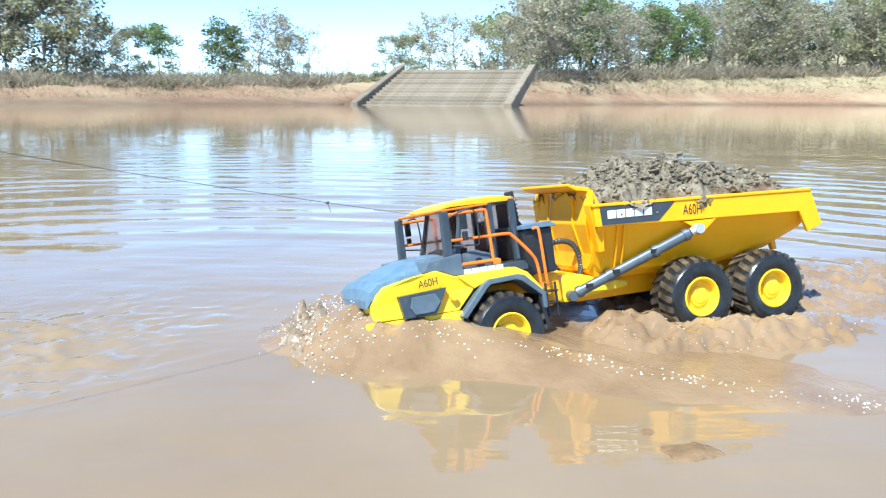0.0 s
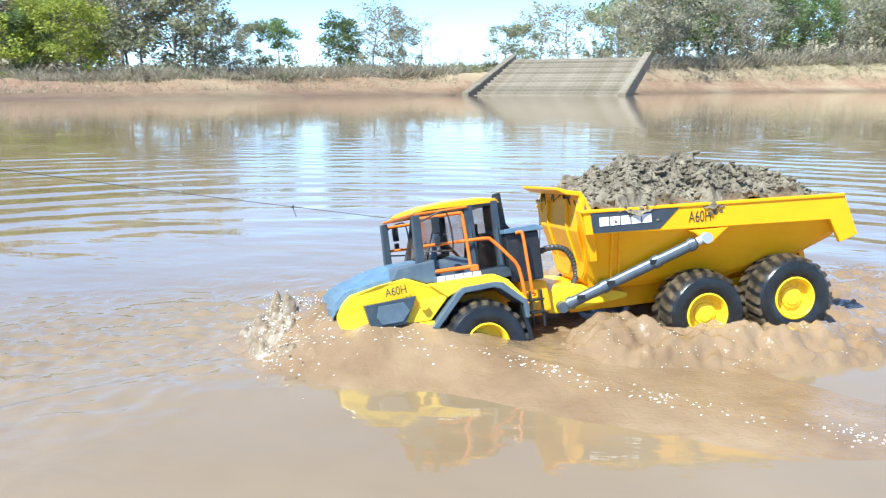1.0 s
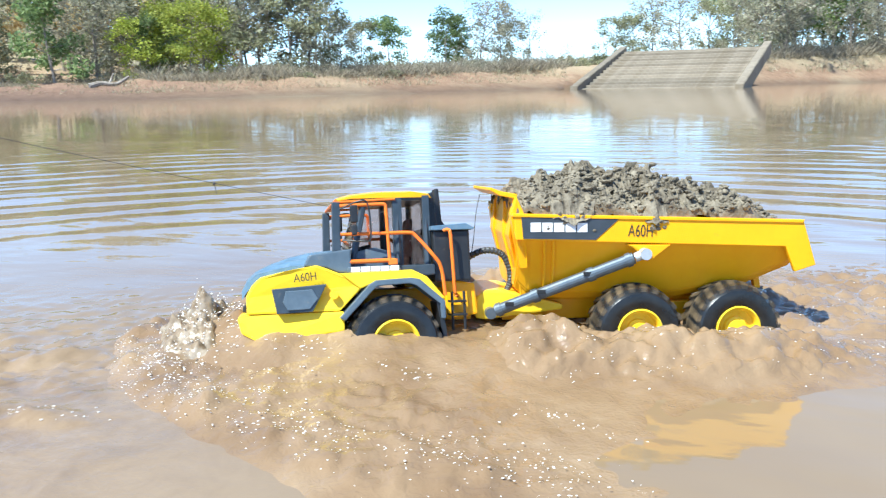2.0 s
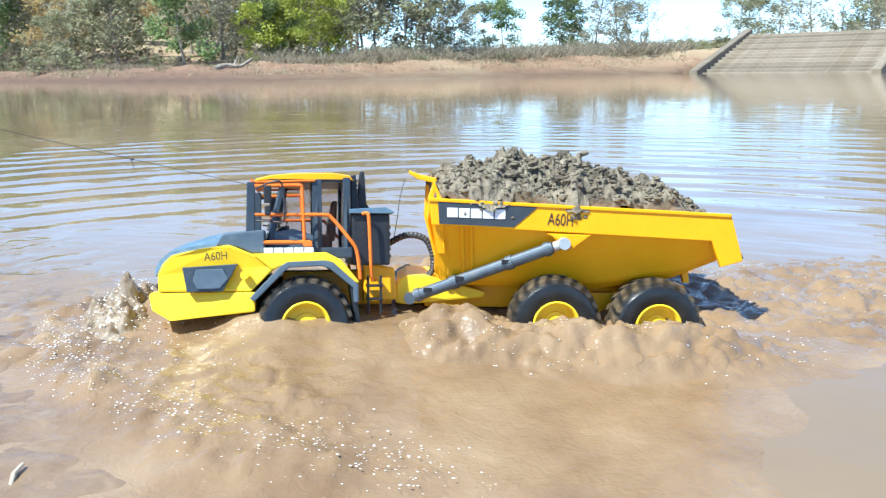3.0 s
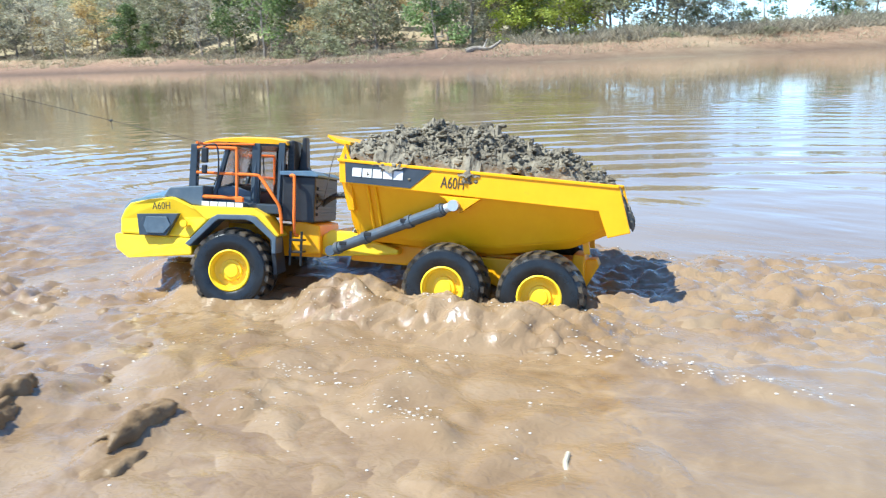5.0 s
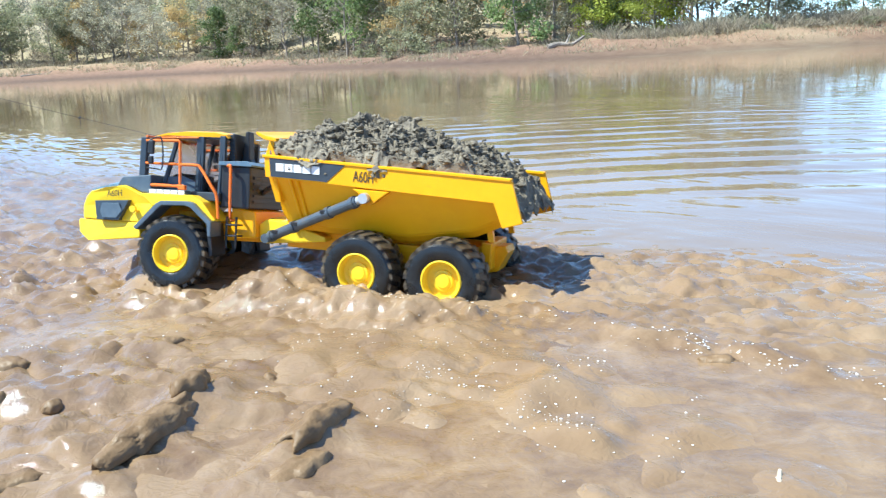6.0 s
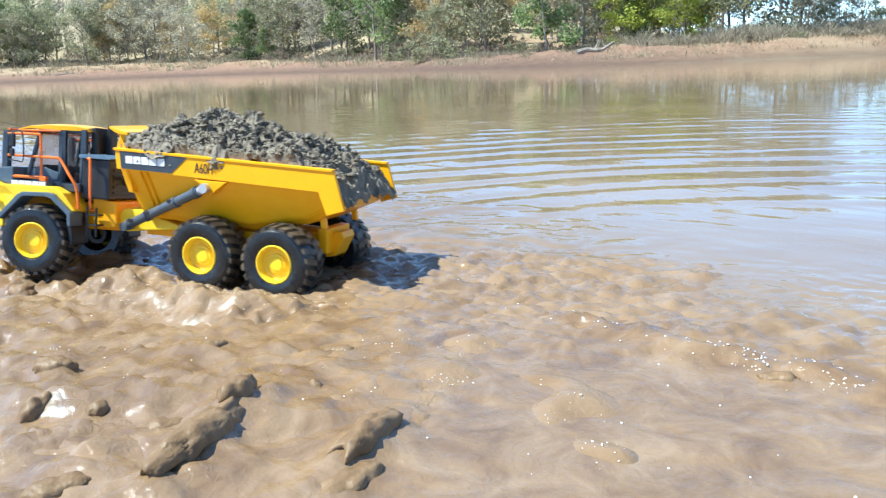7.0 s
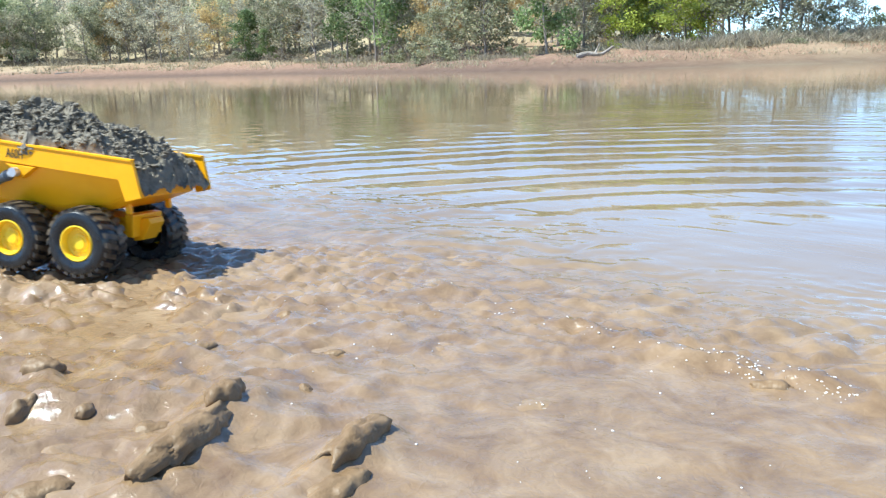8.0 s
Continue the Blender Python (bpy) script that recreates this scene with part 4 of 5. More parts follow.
def build_load():
    """The heap of lumpy mud in the tipper body, with clods on top."""
    bm = bmesh.new()
    nx, ny = 210, 112
    xs, ys = np.linspace(0.232, -0.196, nx), np.linspace(-0.1135, 0.1135, ny)
    X, Y = np.meshgrid(xs, ys, indexing="ij")
    top = np.interp(-X, [-0.232, -0.20, -0.15, -0.09, -0.03, 0.03, 0.09, 0.13, 0.175, 0.196], [0.196, 0.210, 0.222, 0.230, 0.222, 0.206, 0.195, 0.180, 0.142, 0.110])
    edge = np.interp(-X, [-0.232, 0.10, 0.15, 0.196], [0.176, 0.163, 0.155, 0.106])
    k = np.clip(1 - (np.abs(Y) / 0.114) ** 2.0, 0, 1)
    lumps = fbm(X * 34, Y * 34, 4.0, 4)
    shove = fbm(X * 48, Y * 48, 17.0, 3) * (np.abs(Y) < 0.1)
    rid = 1 - 2 * np.abs(fbm(X * 60, Y * 60, 7.0, 4))
    Z = edge + (top - edge) * k ** 0.8 + (lumps * 0.020 + rid * 0.010 + fbm(X * 110, Y * 110, 13.0, 3) * 0.012) * (0.55 + 0.45 * k)
    # it spills over the rim in a few places
    for x0, w, drop in ((0.150, 0.022, 0.010), (0.035, 0.012, 0.006), (-0.09, 0.02, 0.004)):
        Z -= np.exp(-((X - x0) / w) ** 2) * smoothstep(0.098, 0.1135, Y) * drop
        Z += np.exp(-((X - x0) / (1.4 * w)) ** 2) * smoothstep(0.05, 0.09, Y) * smoothstep(0.112, 0.1, Y) * 0.016
    Yb = Y + np.exp(-((X - 0.15) / 0.022) ** 2) * smoothstep(0.1, 0.1135, Y) * 0.005 + np.exp(-((X - 0.035) / 0.012) ** 2) * smoothstep(0.1, 0.1135, Y) * 0.004
    lim = np.where((np.abs(X - 0.15) < 0.03) | (np.abs(X - 0.035) < 0.018), 9, 0.104)
    Yb = np.clip(Yb, -0.104, lim)
    vs = [[bm.verts.new((X[i, j] + lumps[i, j] * 0.006, Yb[i, j] + shove[i, j] * 0.007, Z[i, j])) for j in range(ny)] for i in range(nx)]
    for i in range(nx - 1):
        for j in range(ny - 1):
            bm.faces.new((vs[i][j], vs[i][j + 1], vs[i + 1][j + 1], vs[i + 1][j]))
    bmesh.ops.recalc_face_normals(bm, faces=bm.faces[:])
    bm.verts.index_update()
    V = [np.array([v.co[:] for v in bm.verts])]
    F = [[v.index for v in f.verts] for f in bm.faces]
    bm.free()
    balls = {}
    for sub_level in (1, 2):
        ball = bmesh.new()
        bmesh.ops.create_icosphere(ball, subdivisions=sub_level, radius=1.0)
        ball.verts.index_update()
        balls[sub_level] = (np.array([v.co[:] for v in ball.verts]), [[v.index for v in f.verts] for f in ball.faces])
        ball.free()
    rng = random.Random(5)
    count = len(V[0])

    def crumb(c, r, stretch):
        nonlocal count
        bv, bf = balls[2 if r > 0.0045 else 1]
        g = np.array([noise.noise((Vector(q) * r + c * 7) * 230) for q in bv])[:, None] * 0.8
        V.append(bv * r * np.array(stretch) * (1 + g) + np.array(c[:]))
        F.extend([[k + count for k in f] for f in bf])
        count += len(bv)

    for _ in range(2300):
        x, y = rng.uniform(-0.175, 0.225), rng.choice((rng.triangular(-0.1, 0.104, 0.02), rng.uniform(0.03, 0.106)))
        i, j = int((0.232 - x) / 0.428 * (nx - 1)), int((y + 0.1135) / 0.227 * (ny - 1))
        r = rng.choice((0.0010, 0.0014, 0.002, 0.0026, 0.0034, 0.0046))
        crumb(Vector((x, y, Z[i, j] + r * 0.3)), r, (rng.uniform(0.7, 1.5), rng.uniform(0.7, 1.4), rng.uniform(0.5, 1.0)))
    for x0, n_bits, w in ((0.150, 60, 0.018), (0.035, 26, 0.008)):   # crumbs hanging over the rim
        for _ in range(n_bits):
            c = Vector((x0 + rng.gauss(0, w), 0.1125 + rng.uniform(-0.006, 0.002), 0.176 - 0.006 * abs(x0 - 0.15) / 0.1 + rng.uniform(-0.020 if x0 > 0.1 else -0.011, 0.006)))
            crumb(c, rng.choice((0.0014, 0.002, 0.0028, 0.0036)), (1.2, 0.8, 1))
    me = bpy.data.meshes.new("mud_load")
    me.from_pydata(np.concatenate(V).tolist(), [], F)
    me.materials.append(LOAD)
    heap = tagged(new("mud_load", me), "heap of lumpy drying grey-brown mud filling the tipper body", "mud")
    shapes = []
    for k in range(5):
        bm = bmesh.new()
        bmesh.ops.create_icosphere(bm, subdivisions=4, radius=1.0)
        for v in bm.verts:
            p = v.co.copy() + Vector((k * 5.3, 0, 0))
            v.co *= 1 + 0.42 * noise.noise(p * 1.3) + 0.26 * noise.noise(p * 3.1) + 0.16 * noise.noise(p * 7.0)
        clump_mesh = bpy.data.meshes.new("clump")
        bm.to_mesh(clump_mesh)
        bm.free()
        clump_mesh.materials.append(LOAD)
        shapes.append(clump_mesh)
    for k in range(46):
        x, y = rng.uniform(-0.16, 0.20), rng.uniform(-0.085, 0.088)
        i, j = int((0.232 - x) / 0.428 * (nx - 1)), int((y + 0.1135) / 0.227 * (ny - 1))
        r = rng.uniform(0.006, 0.0115)
        ob = new("clump", shapes[k % 5])
        ob.parent = heap
        ob.matrix_basis = pose(x, y, Z[i, j] - 0.5 * r, rng.uniform(0, 360), rng.uniform(0, 360), rng.uniform(0, 360)) @ Matrix.Diagonal((r * rng.uniform(0.9, 1.5), r, r * rng.uniform(0.6, 0.9), 1))
    return heap


load = build_load()


# ---- the far bank: stairs, trees, scrub ----
def on_bank(az, r):
    """A place on the land across the pond: bearing in degrees to the left, distance."""
    x, y = -math.sin(radians(az)) * r, math.cos(radians(az)) * r
    z = float(far_height(np.array([float(az)]), np.array([float(r)]))[0])
    return Vector((x, y, z))


def build_stairs():
    stairs = tagged(new("concrete_stairs"), "broad weathered concrete steps leading down into the pond", "stairs")
    steps, width, rise, run = 14, 8.05, 0.166, 0.586
    stairs.matrix_basis = pose(-0.66, 43.0, -0.13, 0, 0, -13.8)
    me = None
    for i in range(steps):
        if me is None:
            bm = bmesh.new()
            box(bm, -width / 2, width / 2, 0, run + 0.5, -0.6, rise, 0.02)
            for v in bm.verts:
                v.co.z += 0.012 * math.sin(v.co.x * 1.7)
            ob = part("step", bm, CONCRETE, stairs)
            me = ob.data
        else:
            ob = new("step", me)
            ob.parent = stairs
        ob.location = (0, i * run, i * rise + 0.01 * math.sin(i * 2.3))
    for s in (1, -1):
        bm = bmesh.new()
        n = steps
        outline = [(-0.7, 0.28), (n * run + 0.2, n * rise + 0.34), (n * run + 0.2, n * rise - 0.4), (-0.7, -0.6)]
        a = [bm.verts.new((s * (width / 2), y, z)) for y, z in outline]
        b = [bm.verts.new((s * (width / 2 + 0.42), y, z)) for y, z in outline]
        bm.faces.new(a)
        bm.faces.new(b[::-1])
        for i in range(4):
            bm.faces.new((a[i], a[(i + 1) % 4], b[(i + 1) % 4], b[i]))
        bmesh.ops.recalc_face_normals(bm, faces=bm.faces[:])
        bmesh.ops.bevel(bm, geom=bm.edges[:], offset=0.03, segments=2, affect="EDGES")
        part("side_wall", bm, CONCRETE, stairs, "sloping concrete side wall")
    bm = bmesh.new()
    box(bm, -width / 2, width / 2, steps * run, steps * run + 3.0, steps * rise - 0.6, steps * rise - 0.02, 0.03)
    part("landing", bm, CONCRETE, stairs, "concrete top landing")
    return stairs


def leaf_cloud(rng, centres, radii, count, size, squash=0.8):
    """Leaves scattered in clumps; returns vertices and faces."""
    c = np.array(centres)
    pick = rng.integers(0, len(c), count)
    p = rng.normal(size=(count, 3))
    p /= np.linalg.norm(p, axis=1)[:, None]
    p *= (rng.random(count) ** 0.45)[:, None] * np.array(radii)[pick][:, None]
    p[:, 2] *= squash
    p += c[pick]
    u = rng.normal(size=(count, 3))
    u /= np.linalg.norm(u, axis=1)[:, None]
    w = np.cross(u, rng.normal(size=(count, 3)))
    w /= np.linalg.norm(w, axis=1)[:, None]
    s = size * rng.uniform(0.5, 1.4, count)[:, None]
    v = np.stack([p - u * s - w * s * 0.4, p + u * s - w * s * 0.3, p + u * s * 0.1 + w * s * 0.9], 1)
    return v.reshape(-1, 3), np.arange(count * 3).reshape(-1, 3)


def build_tree(seed, kind):
    """A tree one unit high: tapered trunk with limbs, and a crown of leaf clumps with gaps."""
    rng = np.random.default_rng(seed)
    spec = {"round": (0.16, 0.30, 3200, 0.018, LEAF_GREEN, 12), "dry": (0.08, 0.34, 3000, 0.0155, LEAF_DRY, 17), "olive": (0.08, 0.37, 3800, 0.0165, LEAF_OLIVE, 16),
            "amber": (0.08, 0.34, 3600, 0.016, LEAF_AMBER, 15), "bamboo": (0.05, 0.36, 3400, 0.018, LEAF_LIME, 14), "cone": (0.12, 0.22, 3400, 0.018, LEAF_GREEN, 12), "bare": (0.14, 0.34, 1100, 0.013, LEAF_DRY, 16), "bush": (0.03, 0.60, 950, 0.030, LEAF_OLIVE, 8), "scrub": (0.03, 0.62, 800, 0.024, SCRUB, 9)}
    start, spread, count, size, mat, limbs = spec[kind]
    tree = new("shrub" if kind in ("bush", "scrub") else "tree")
    bm = bmesh.new()
    lean = rng.normal(size=2) * 0.05
    n = 7
    trunk = [Vector((lean[0] * t * t + 0.012 * math.sin(7 * t + seed), lean[1] * t * t + 0.012 * math.cos(6 * t + seed), t * (0.82 if kind not in ("bush", "scrub") else 0.5))) for t in [i / n for i in range(n + 1)]]
    r0 = 0.014 if kind not in ("bush", "bamboo", "scrub") else 0.010
    tube(bm, trunk, [r0 * (1.25 if i == 0 else 1 - 0.82 * i / n) for i in range(n + 1)], 7)
    centres, radii = [], []
    for k in range(limbs):
        h = start + (0.98 - start) * (k + rng.random() * 0.8) / limbs
        base = trunk[0].lerp(trunk[-1], min(h / 0.82, 1.0)) if kind not in ("bush", "scrub") else Vector((0, 0, h * 0.3))
        a = k * 2.4 + rng.normal() * 0.4
        prof = {"cone": 1.15 - 0.95 * (h - start) / (1 - start), "round": math.sin(math.pi * min(1, 0.22 + 0.75 * (h - start) / (1 - start))), "bush": 1 - h * 0.7, "scrub": 1 - h * 0.7}.get(kind, 0.55 + 0.5 * math.sin(math.pi * min(1, (h - start) / (1 - start) + 0.15)))
        reach = spread * prof * rng.uniform(0.65, 1.2)
        tip = base + Vector((math.cos(a) * reach, math.sin(a) * reach, reach * rng.uniform(0.25, 0.95) * (0.4 if kind in ("cone", "bush", "scrub") else 1)))
        tip.z = min(tip.z, 0.97)
        mid = base.lerp(tip, 0.5) + Vector((0, 0, 0.03)) + Vector(rng.normal(size=3) * 0.02)
        tube(bm, [base, mid, tip], [r0 * 0.38, r0 * 0.25, r0 * 0.09], 5)
        for q in range(3 if kind in ("dry", "bare") else 2):
            e = mid.lerp(tip, rng.random()) + Vector(rng.normal(size=3) * 0.07)
            tube(bm, [mid.lerp(tip, 0.2 + 0.2 * q), e], [r0 * 0.14, r0 * 0.05], 4)
            centres.append(e)
            radii.append(rng.uniform(0.06, 0.13) * (1.25 if kind in ("round", "bamboo", "bush", "olive") else 1))
        centres.append(tip)
        radii.append(rng.uniform(0.07, 0.14) * (1.3 if kind in ("round", "bamboo", "bush") else 1))
    part("trunk", bm, BARK, tree)
    v, f = leaf_cloud(rng, centres, radii, count, size)
    v[:, 2] = np.maximum(v[:, 2], 0.02)
    me = bpy.data.meshes.new("crown")
    me.from_pydata(v.tolist(), [], f.tolist())
    me.materials.append(mat)
    ob = new("crown", me)
    ob.parent = tree
    return tree


TREE_LABELS = {"amber": "thin tree with yellowing autumn leaves", "round": "leafy green tree standing on the far bank", "dry": "half-bare tree with sparse dry grey leaves", "olive": "dull olive-green tree on the far bank", "bamboo": "bright yellow-green bamboo clump above the bank",
               "cone": "dense dark green tree with low crown", "bare": "nearly leafless grey tree with thin branches", "bush": "low olive scrub bush on the bank", "scrub": "dry brown scrub bush on the bank"}


def plant_trees():
    rng = random.Random(11)
    spots = []   # kind, bearing, distance beyond the bank's crest, height in metres
    spots += [("round", 19.6, 6, 3.3), ("round", 15.6, 6, 3.6), ("round", 14.6, 8, 2.9), ("bare", 13.0, 4, 4.2), ("dry", 11.6, 6, 4.1), ("olive", 10.9, 8, 3.2), ("bare", 9.6, 5, 3.5), ("bush", 6.6, 4, 1.9), ("dry", 23.0, 5, 2.7),
              ("olive", 21.6, 7, 2.9), ("bush", 4.4, 6, 2.3), ("olive", 3.6, 9, 3.6), ("olive", 2.4, 12, 3.8), ("dry", 1.0, 12, 5.2), ("bare", -0.8, 10, 5.4), ("olive", -2.6, 12, 5.0), ("dry", -4.3, 12, 5.6),
              ("olive", 25.2, 3, 5.0), ("dry", 26.6, 3, 4.8), ("olive", 28.6, 4, 5.2), ("bare", 29.6, 5, 5.0), ("dry", 24.6, 7, 4.4), ("dry", 31.2, 6, 5.6),
              ("bamboo", 33.2, 3, 3.3), ("bamboo", 34.6, 4, 3.6), ("round", 35.6, 4, 3.0), ("bamboo", 36.4, 3, 2.7), ("bamboo", 32.3, 5, 3.4), ("dry", 39.2, 3, 4.6), ("olive", 38.3, 5, 4.4), ("cone", 41.7, 0.5, 4.9),
              ("round", 53.4, 0.5, 6.6), ("round", 55.2, 8, 6.4), ("bush", 49.0, 0, 2.6), ("cone", 60.5, 1, 3.4), ("olive", 49.4, 3, 2.9), ("olive", 45.8, 7, 4.4), ("dry", 47.2, 8, 4.9), ("cone", 62.0, 3, 5.6), ("bush", 62.6, 2, 2.5), ("olive", 59.6, 3, 6.0),
              ("bare", 57.4, 2, 5.4), ("dry", 65.6, 3, 5.6), ("bare", 67.5, 2, 6.0), ("dry", 69.5, 4, 6.4), ("olive", 72.0, 4, 6.8), ("olive", 74.8, 6, 8.4), ("dry", 77.5, 3, 7.0), ("round", 76.0, 9, 8.5)]
    for _ in range(85):      # the wood to the right of the stairs
        az = rng.uniform(-44, -4.5)
        d = rng.uniform(2, 42)
        spots.append((rng.choice(("dry", "dry", "olive", "olive", "bare", "bare", "dry", "round")), az, d, rng.uniform(7.0, 12.5) * (0.62 + 0.38 * min(1, -az / 18))))
    for _ in range(26):      # thin growth between
        spots.append((rng.choice(("bush", "bush", "bare", "dry", "bush")), rng.uniform(-4, 30), rng.uniform(3, 14), rng.uniform(1.0, 2.1)))
    for _ in range(125):      # the wood to the left, up the slope
        az = rng.uniform(29, 92)
        spots.append((rng.choice(("dry", "amber", "olive", "bare", "bare", "dry", "amber", "dry", "olive")), az, rng.uniform(5, 36), rng.uniform(3.8, 7.0) * (1.0 if az < 55 else 1.35)))
    for _ in range(95):
        az = rng.choice((rng.uniform(-40, -5), rng.uniform(-40, -5), rng.uniform(29, 88)))
        spots.append((rng.choice(("bush", "scrub", "scrub")), az, rng.uniform(1, 26), rng.uniform(1.0, 2.3) * (1.5 if az < -10 or az > 55 else 1)))
    for _ in range(75):     # low scrub along the crest
        az = rng.uniform(-42, 90)
        if not -6.5 < az < 7.5:
            spots.append((rng.choice(("bush", "bush", "scrub")), az, rng.uniform(-1.2, 4.5) * (1.6 if az < -8 else 1), rng.uniform(0.35, 0.95) * (1.7 if az < -8 else 1)))
    for _ in range(60):     # pale undergrowth among the trunks
        az = rng.choice((rng.uniform(-42, -6), rng.uniform(8, 90), rng.uniform(30, 90)))
        spots.append((rng.choice(("scrub", "scrub", "bush")), az, rng.uniform(2, 12), rng.uniform(0.7, 1.6) * (1.6 if az < -10 or az > 55 else 1)))
    protos = {}
    for i, (kind, az, beyond, h) in enumerate(spots):
        d, _ = shore(np.array([float(az)]))
        p = on_bank(az, float(d[0]) * 1.15 + beyond)
        p.z -= 0.15
        m = Matrix.Translation(p) @ pose(0, 0, 0, 0, 0, rng.uniform(0, 360)) @ Matrix.Diagonal((h * rng.uniform(0.9, 1.25), h * rng.uniform(0.9, 1.25), h, 1))
        key = (kind, i % 3)
        if key not in protos:
            t = build_tree(31 * len(protos) + 7, kind)
            t.matrix_basis = m
            tagged(t, TREE_LABELS[kind], "bush" if kind in ("bush", "scrub") else "tree", "growth on the far bank")
            protos[key] = t
        else:
            base = protos[key]
            t = copy_thing(base, Matrix())
            t.matrix_basis = m


def tufts(name, material, label, seed, count, az_range, reach, height, width, lean):
    """Grass or scrub in upright blades scattered over the bank, one stuff."""
    rng = np.random.default_rng(seed)
    az = rng.uniform(*az_range, count)
    d, _ = shore(az)
    k = rng.uniform(0, 1, count) ** 1.2
    r = d * (reach[0] + (reach[1] - reach[0]) * k)
    keep = ~((az < 7.2) & (az > -6.6) & (r < 57))
    az, r = az[keep], r[keep]
    patch = fbm(az * 0.9, r * 0.35, 2.0, 3)
    sel = patch > rng.uniform(-0.55, 0.25, len(az))
    az, r = az[sel], r[sel]
    z = far_height(az, r) - 0.05
    p = np.stack([-np.sin(np.radians(az)) * r, np.cos(np.radians(az)) * r, z], 1)
    n, b = len(p), 6
    P = np.repeat(p, b, 0) + rng.normal(size=(n * b, 3)) * [0.2, 0.2, 0.0]
    a = rng.uniform(0, 2 * math.pi, n * b)
    side = np.stack([np.cos(a), np.sin(a), np.zeros(n * b)], 1)
    far = np.repeat(np.clip(r / 42.0, 0.8, 2.2), b)
    h = (height * far * rng.uniform(0.35, 1.15, n * b) * np.repeat((0.5 + 0.5 * rng.random(n)) * (0.75 + 1.1 * np.clip(fbm(az * 2.3, r * 0.5, 5.0, 3), -0.4, 0.8)), b))[:, None]
    tip = P + np.array([0, 0, 1]) * h + rng.normal(size=(n * b, 3)) * [lean, lean, 0] * h
    w = (width * far * rng.uniform(0.6, 1.4, n * b))[:, None]
    v = np.stack([P - side * w, P + side * w, tip + side * w * 0.35, tip - side * w * 0.35], 1).reshape(-1, 3)
    me = bpy.data.meshes.new(name)
    me.from_pydata(v.tolist(), [], np.arange(len(v)).reshape(-1, 4).tolist())
    me.materials.append(material)
    return tagged(new(name, me), label, "grass", kind="stuff")


def build_log(az, beyond, length, turn):
    d, _ = shore(np.array([float(az)]))
    p = on_bank(az, float(d[0]) * 1.0 + beyond)
    bm = bmesh.new()
    tube(bm, arc([(0, 0, 0.05), (length * 0.3, 0.1, 0.16), (length * 0.65, 0.0, 0.12), (length, 0.15, 0.42)], 4), [0.12 - 0.006 * i for i in range(13)], 8)
    tube(bm, [(length * 0.5, 0.05, 0.14), (length * 0.62, 0.3, 0.55)], [0.06, 0.02], 6)
    ob = part("fallen_log", bm, BARK)
    ob.matrix_basis = Matrix.Translation(p) @ pose(0, 0, 0, 0, 0, turn)
    return tagged(ob, "dark fallen log lying on the bank", "log")


build_log(39.7, 3.2, 1.5, 40)
build_log(74.0, 5.0, 5.0, 70)
build_stairs()
plant_trees()
tufts("dry_grass", GRASS, "pale dry grass along the top of the bank", 3, 16000, (-42, 95), (1.06, 1.32), 0.24, 0.016, 0.6)
tufts("brown_scrub", SCRUB, "brown leafless thicket along the bank's crest", 4, 20000, (-42, 36), (1.125, 1.42), 0.62, 0.026, 0.9)
tufts("grey_thicket", LEAF_DRY, "grey dry undergrowth among the trees", 6, 6000, (-42, 38), (1.17, 1.6), 0.85, 0.03, 0.9)
tufts("low_undergrowth", SCRUB, "low tan undergrowth between the trunks", 9, 7000, (36, 95), (1.14, 1.5), 0.34, 0.028, 1.0)


# ---- near water: waves that travel with the truck, foam, mud ----
FOLLOWERS = []
# the truck: seconds, place, turn
TRUCK_ROWS = [
    (0.0, 0.4339, 1.3420, 0.0211, 8.00, 4.08, 198.00),
    (0.5, 0.3000, 1.2947, 0.0162, 8.23, 3.88, 197.89),
    (1.0, 0.1357, 1.2433, 0.0124, 6.21, 4.07, 198.10),
    (1.5, -0.0466, 1.1933, -0.0096, 6.25, 1.14, 198.58),
    (3.0, -0.6143, 1.0342, -0.0121, 6.82, -2.16, 205.51),
    (3.5, -0.7970, 0.9674, -0.0119, 11.39, -3.18, 206.76),
    (4.0, -0.9751, 0.9025, 0.0093, 18.75, -0.85, 207.92),
    (4.5, -1.1516, 0.8400, 0.0124, 19.94, -0.34, 206.22),
    (5.0, -1.3410, 0.7654, 0.0039, 9.44, -3.30, 205.38),
    (6.5, -1.8257, 0.5201, 0.0237, 5.43, -3.21, 207.22),
    (7.0, -1.9822, 0.4307, 0.0353, 4.42, -2.94, 209.44),
    (7.5, -2.1384, 0.3487, 0.0474, 5.10, -3.31, 211.80),
    (8.0, -2.3034, 0.2366, 0.0570, 4.94, -5.48, 213.40),
]
CREST_X = [-0.25, -0.10, 0.11, 0.20, 0.30, 0.40, 0.47, 0.57, 0.66, 0.71]
CREST_Y = [0.58, 0.54, 0.45, 0.385, 0.30, 0.22, 0.175, 0.135, 0.07, 0.0]
SURGE_X = [-0.20, 0.10, 0.22, 0.31, 0.40, 0.48, 0.55, 0.63, 0.75, 0.80]
SURGE_Y = [0.60, 0.55, 0.51, 0.48, 0.44, 0.40, 0.33, 0.27, 0.12, 0.0]


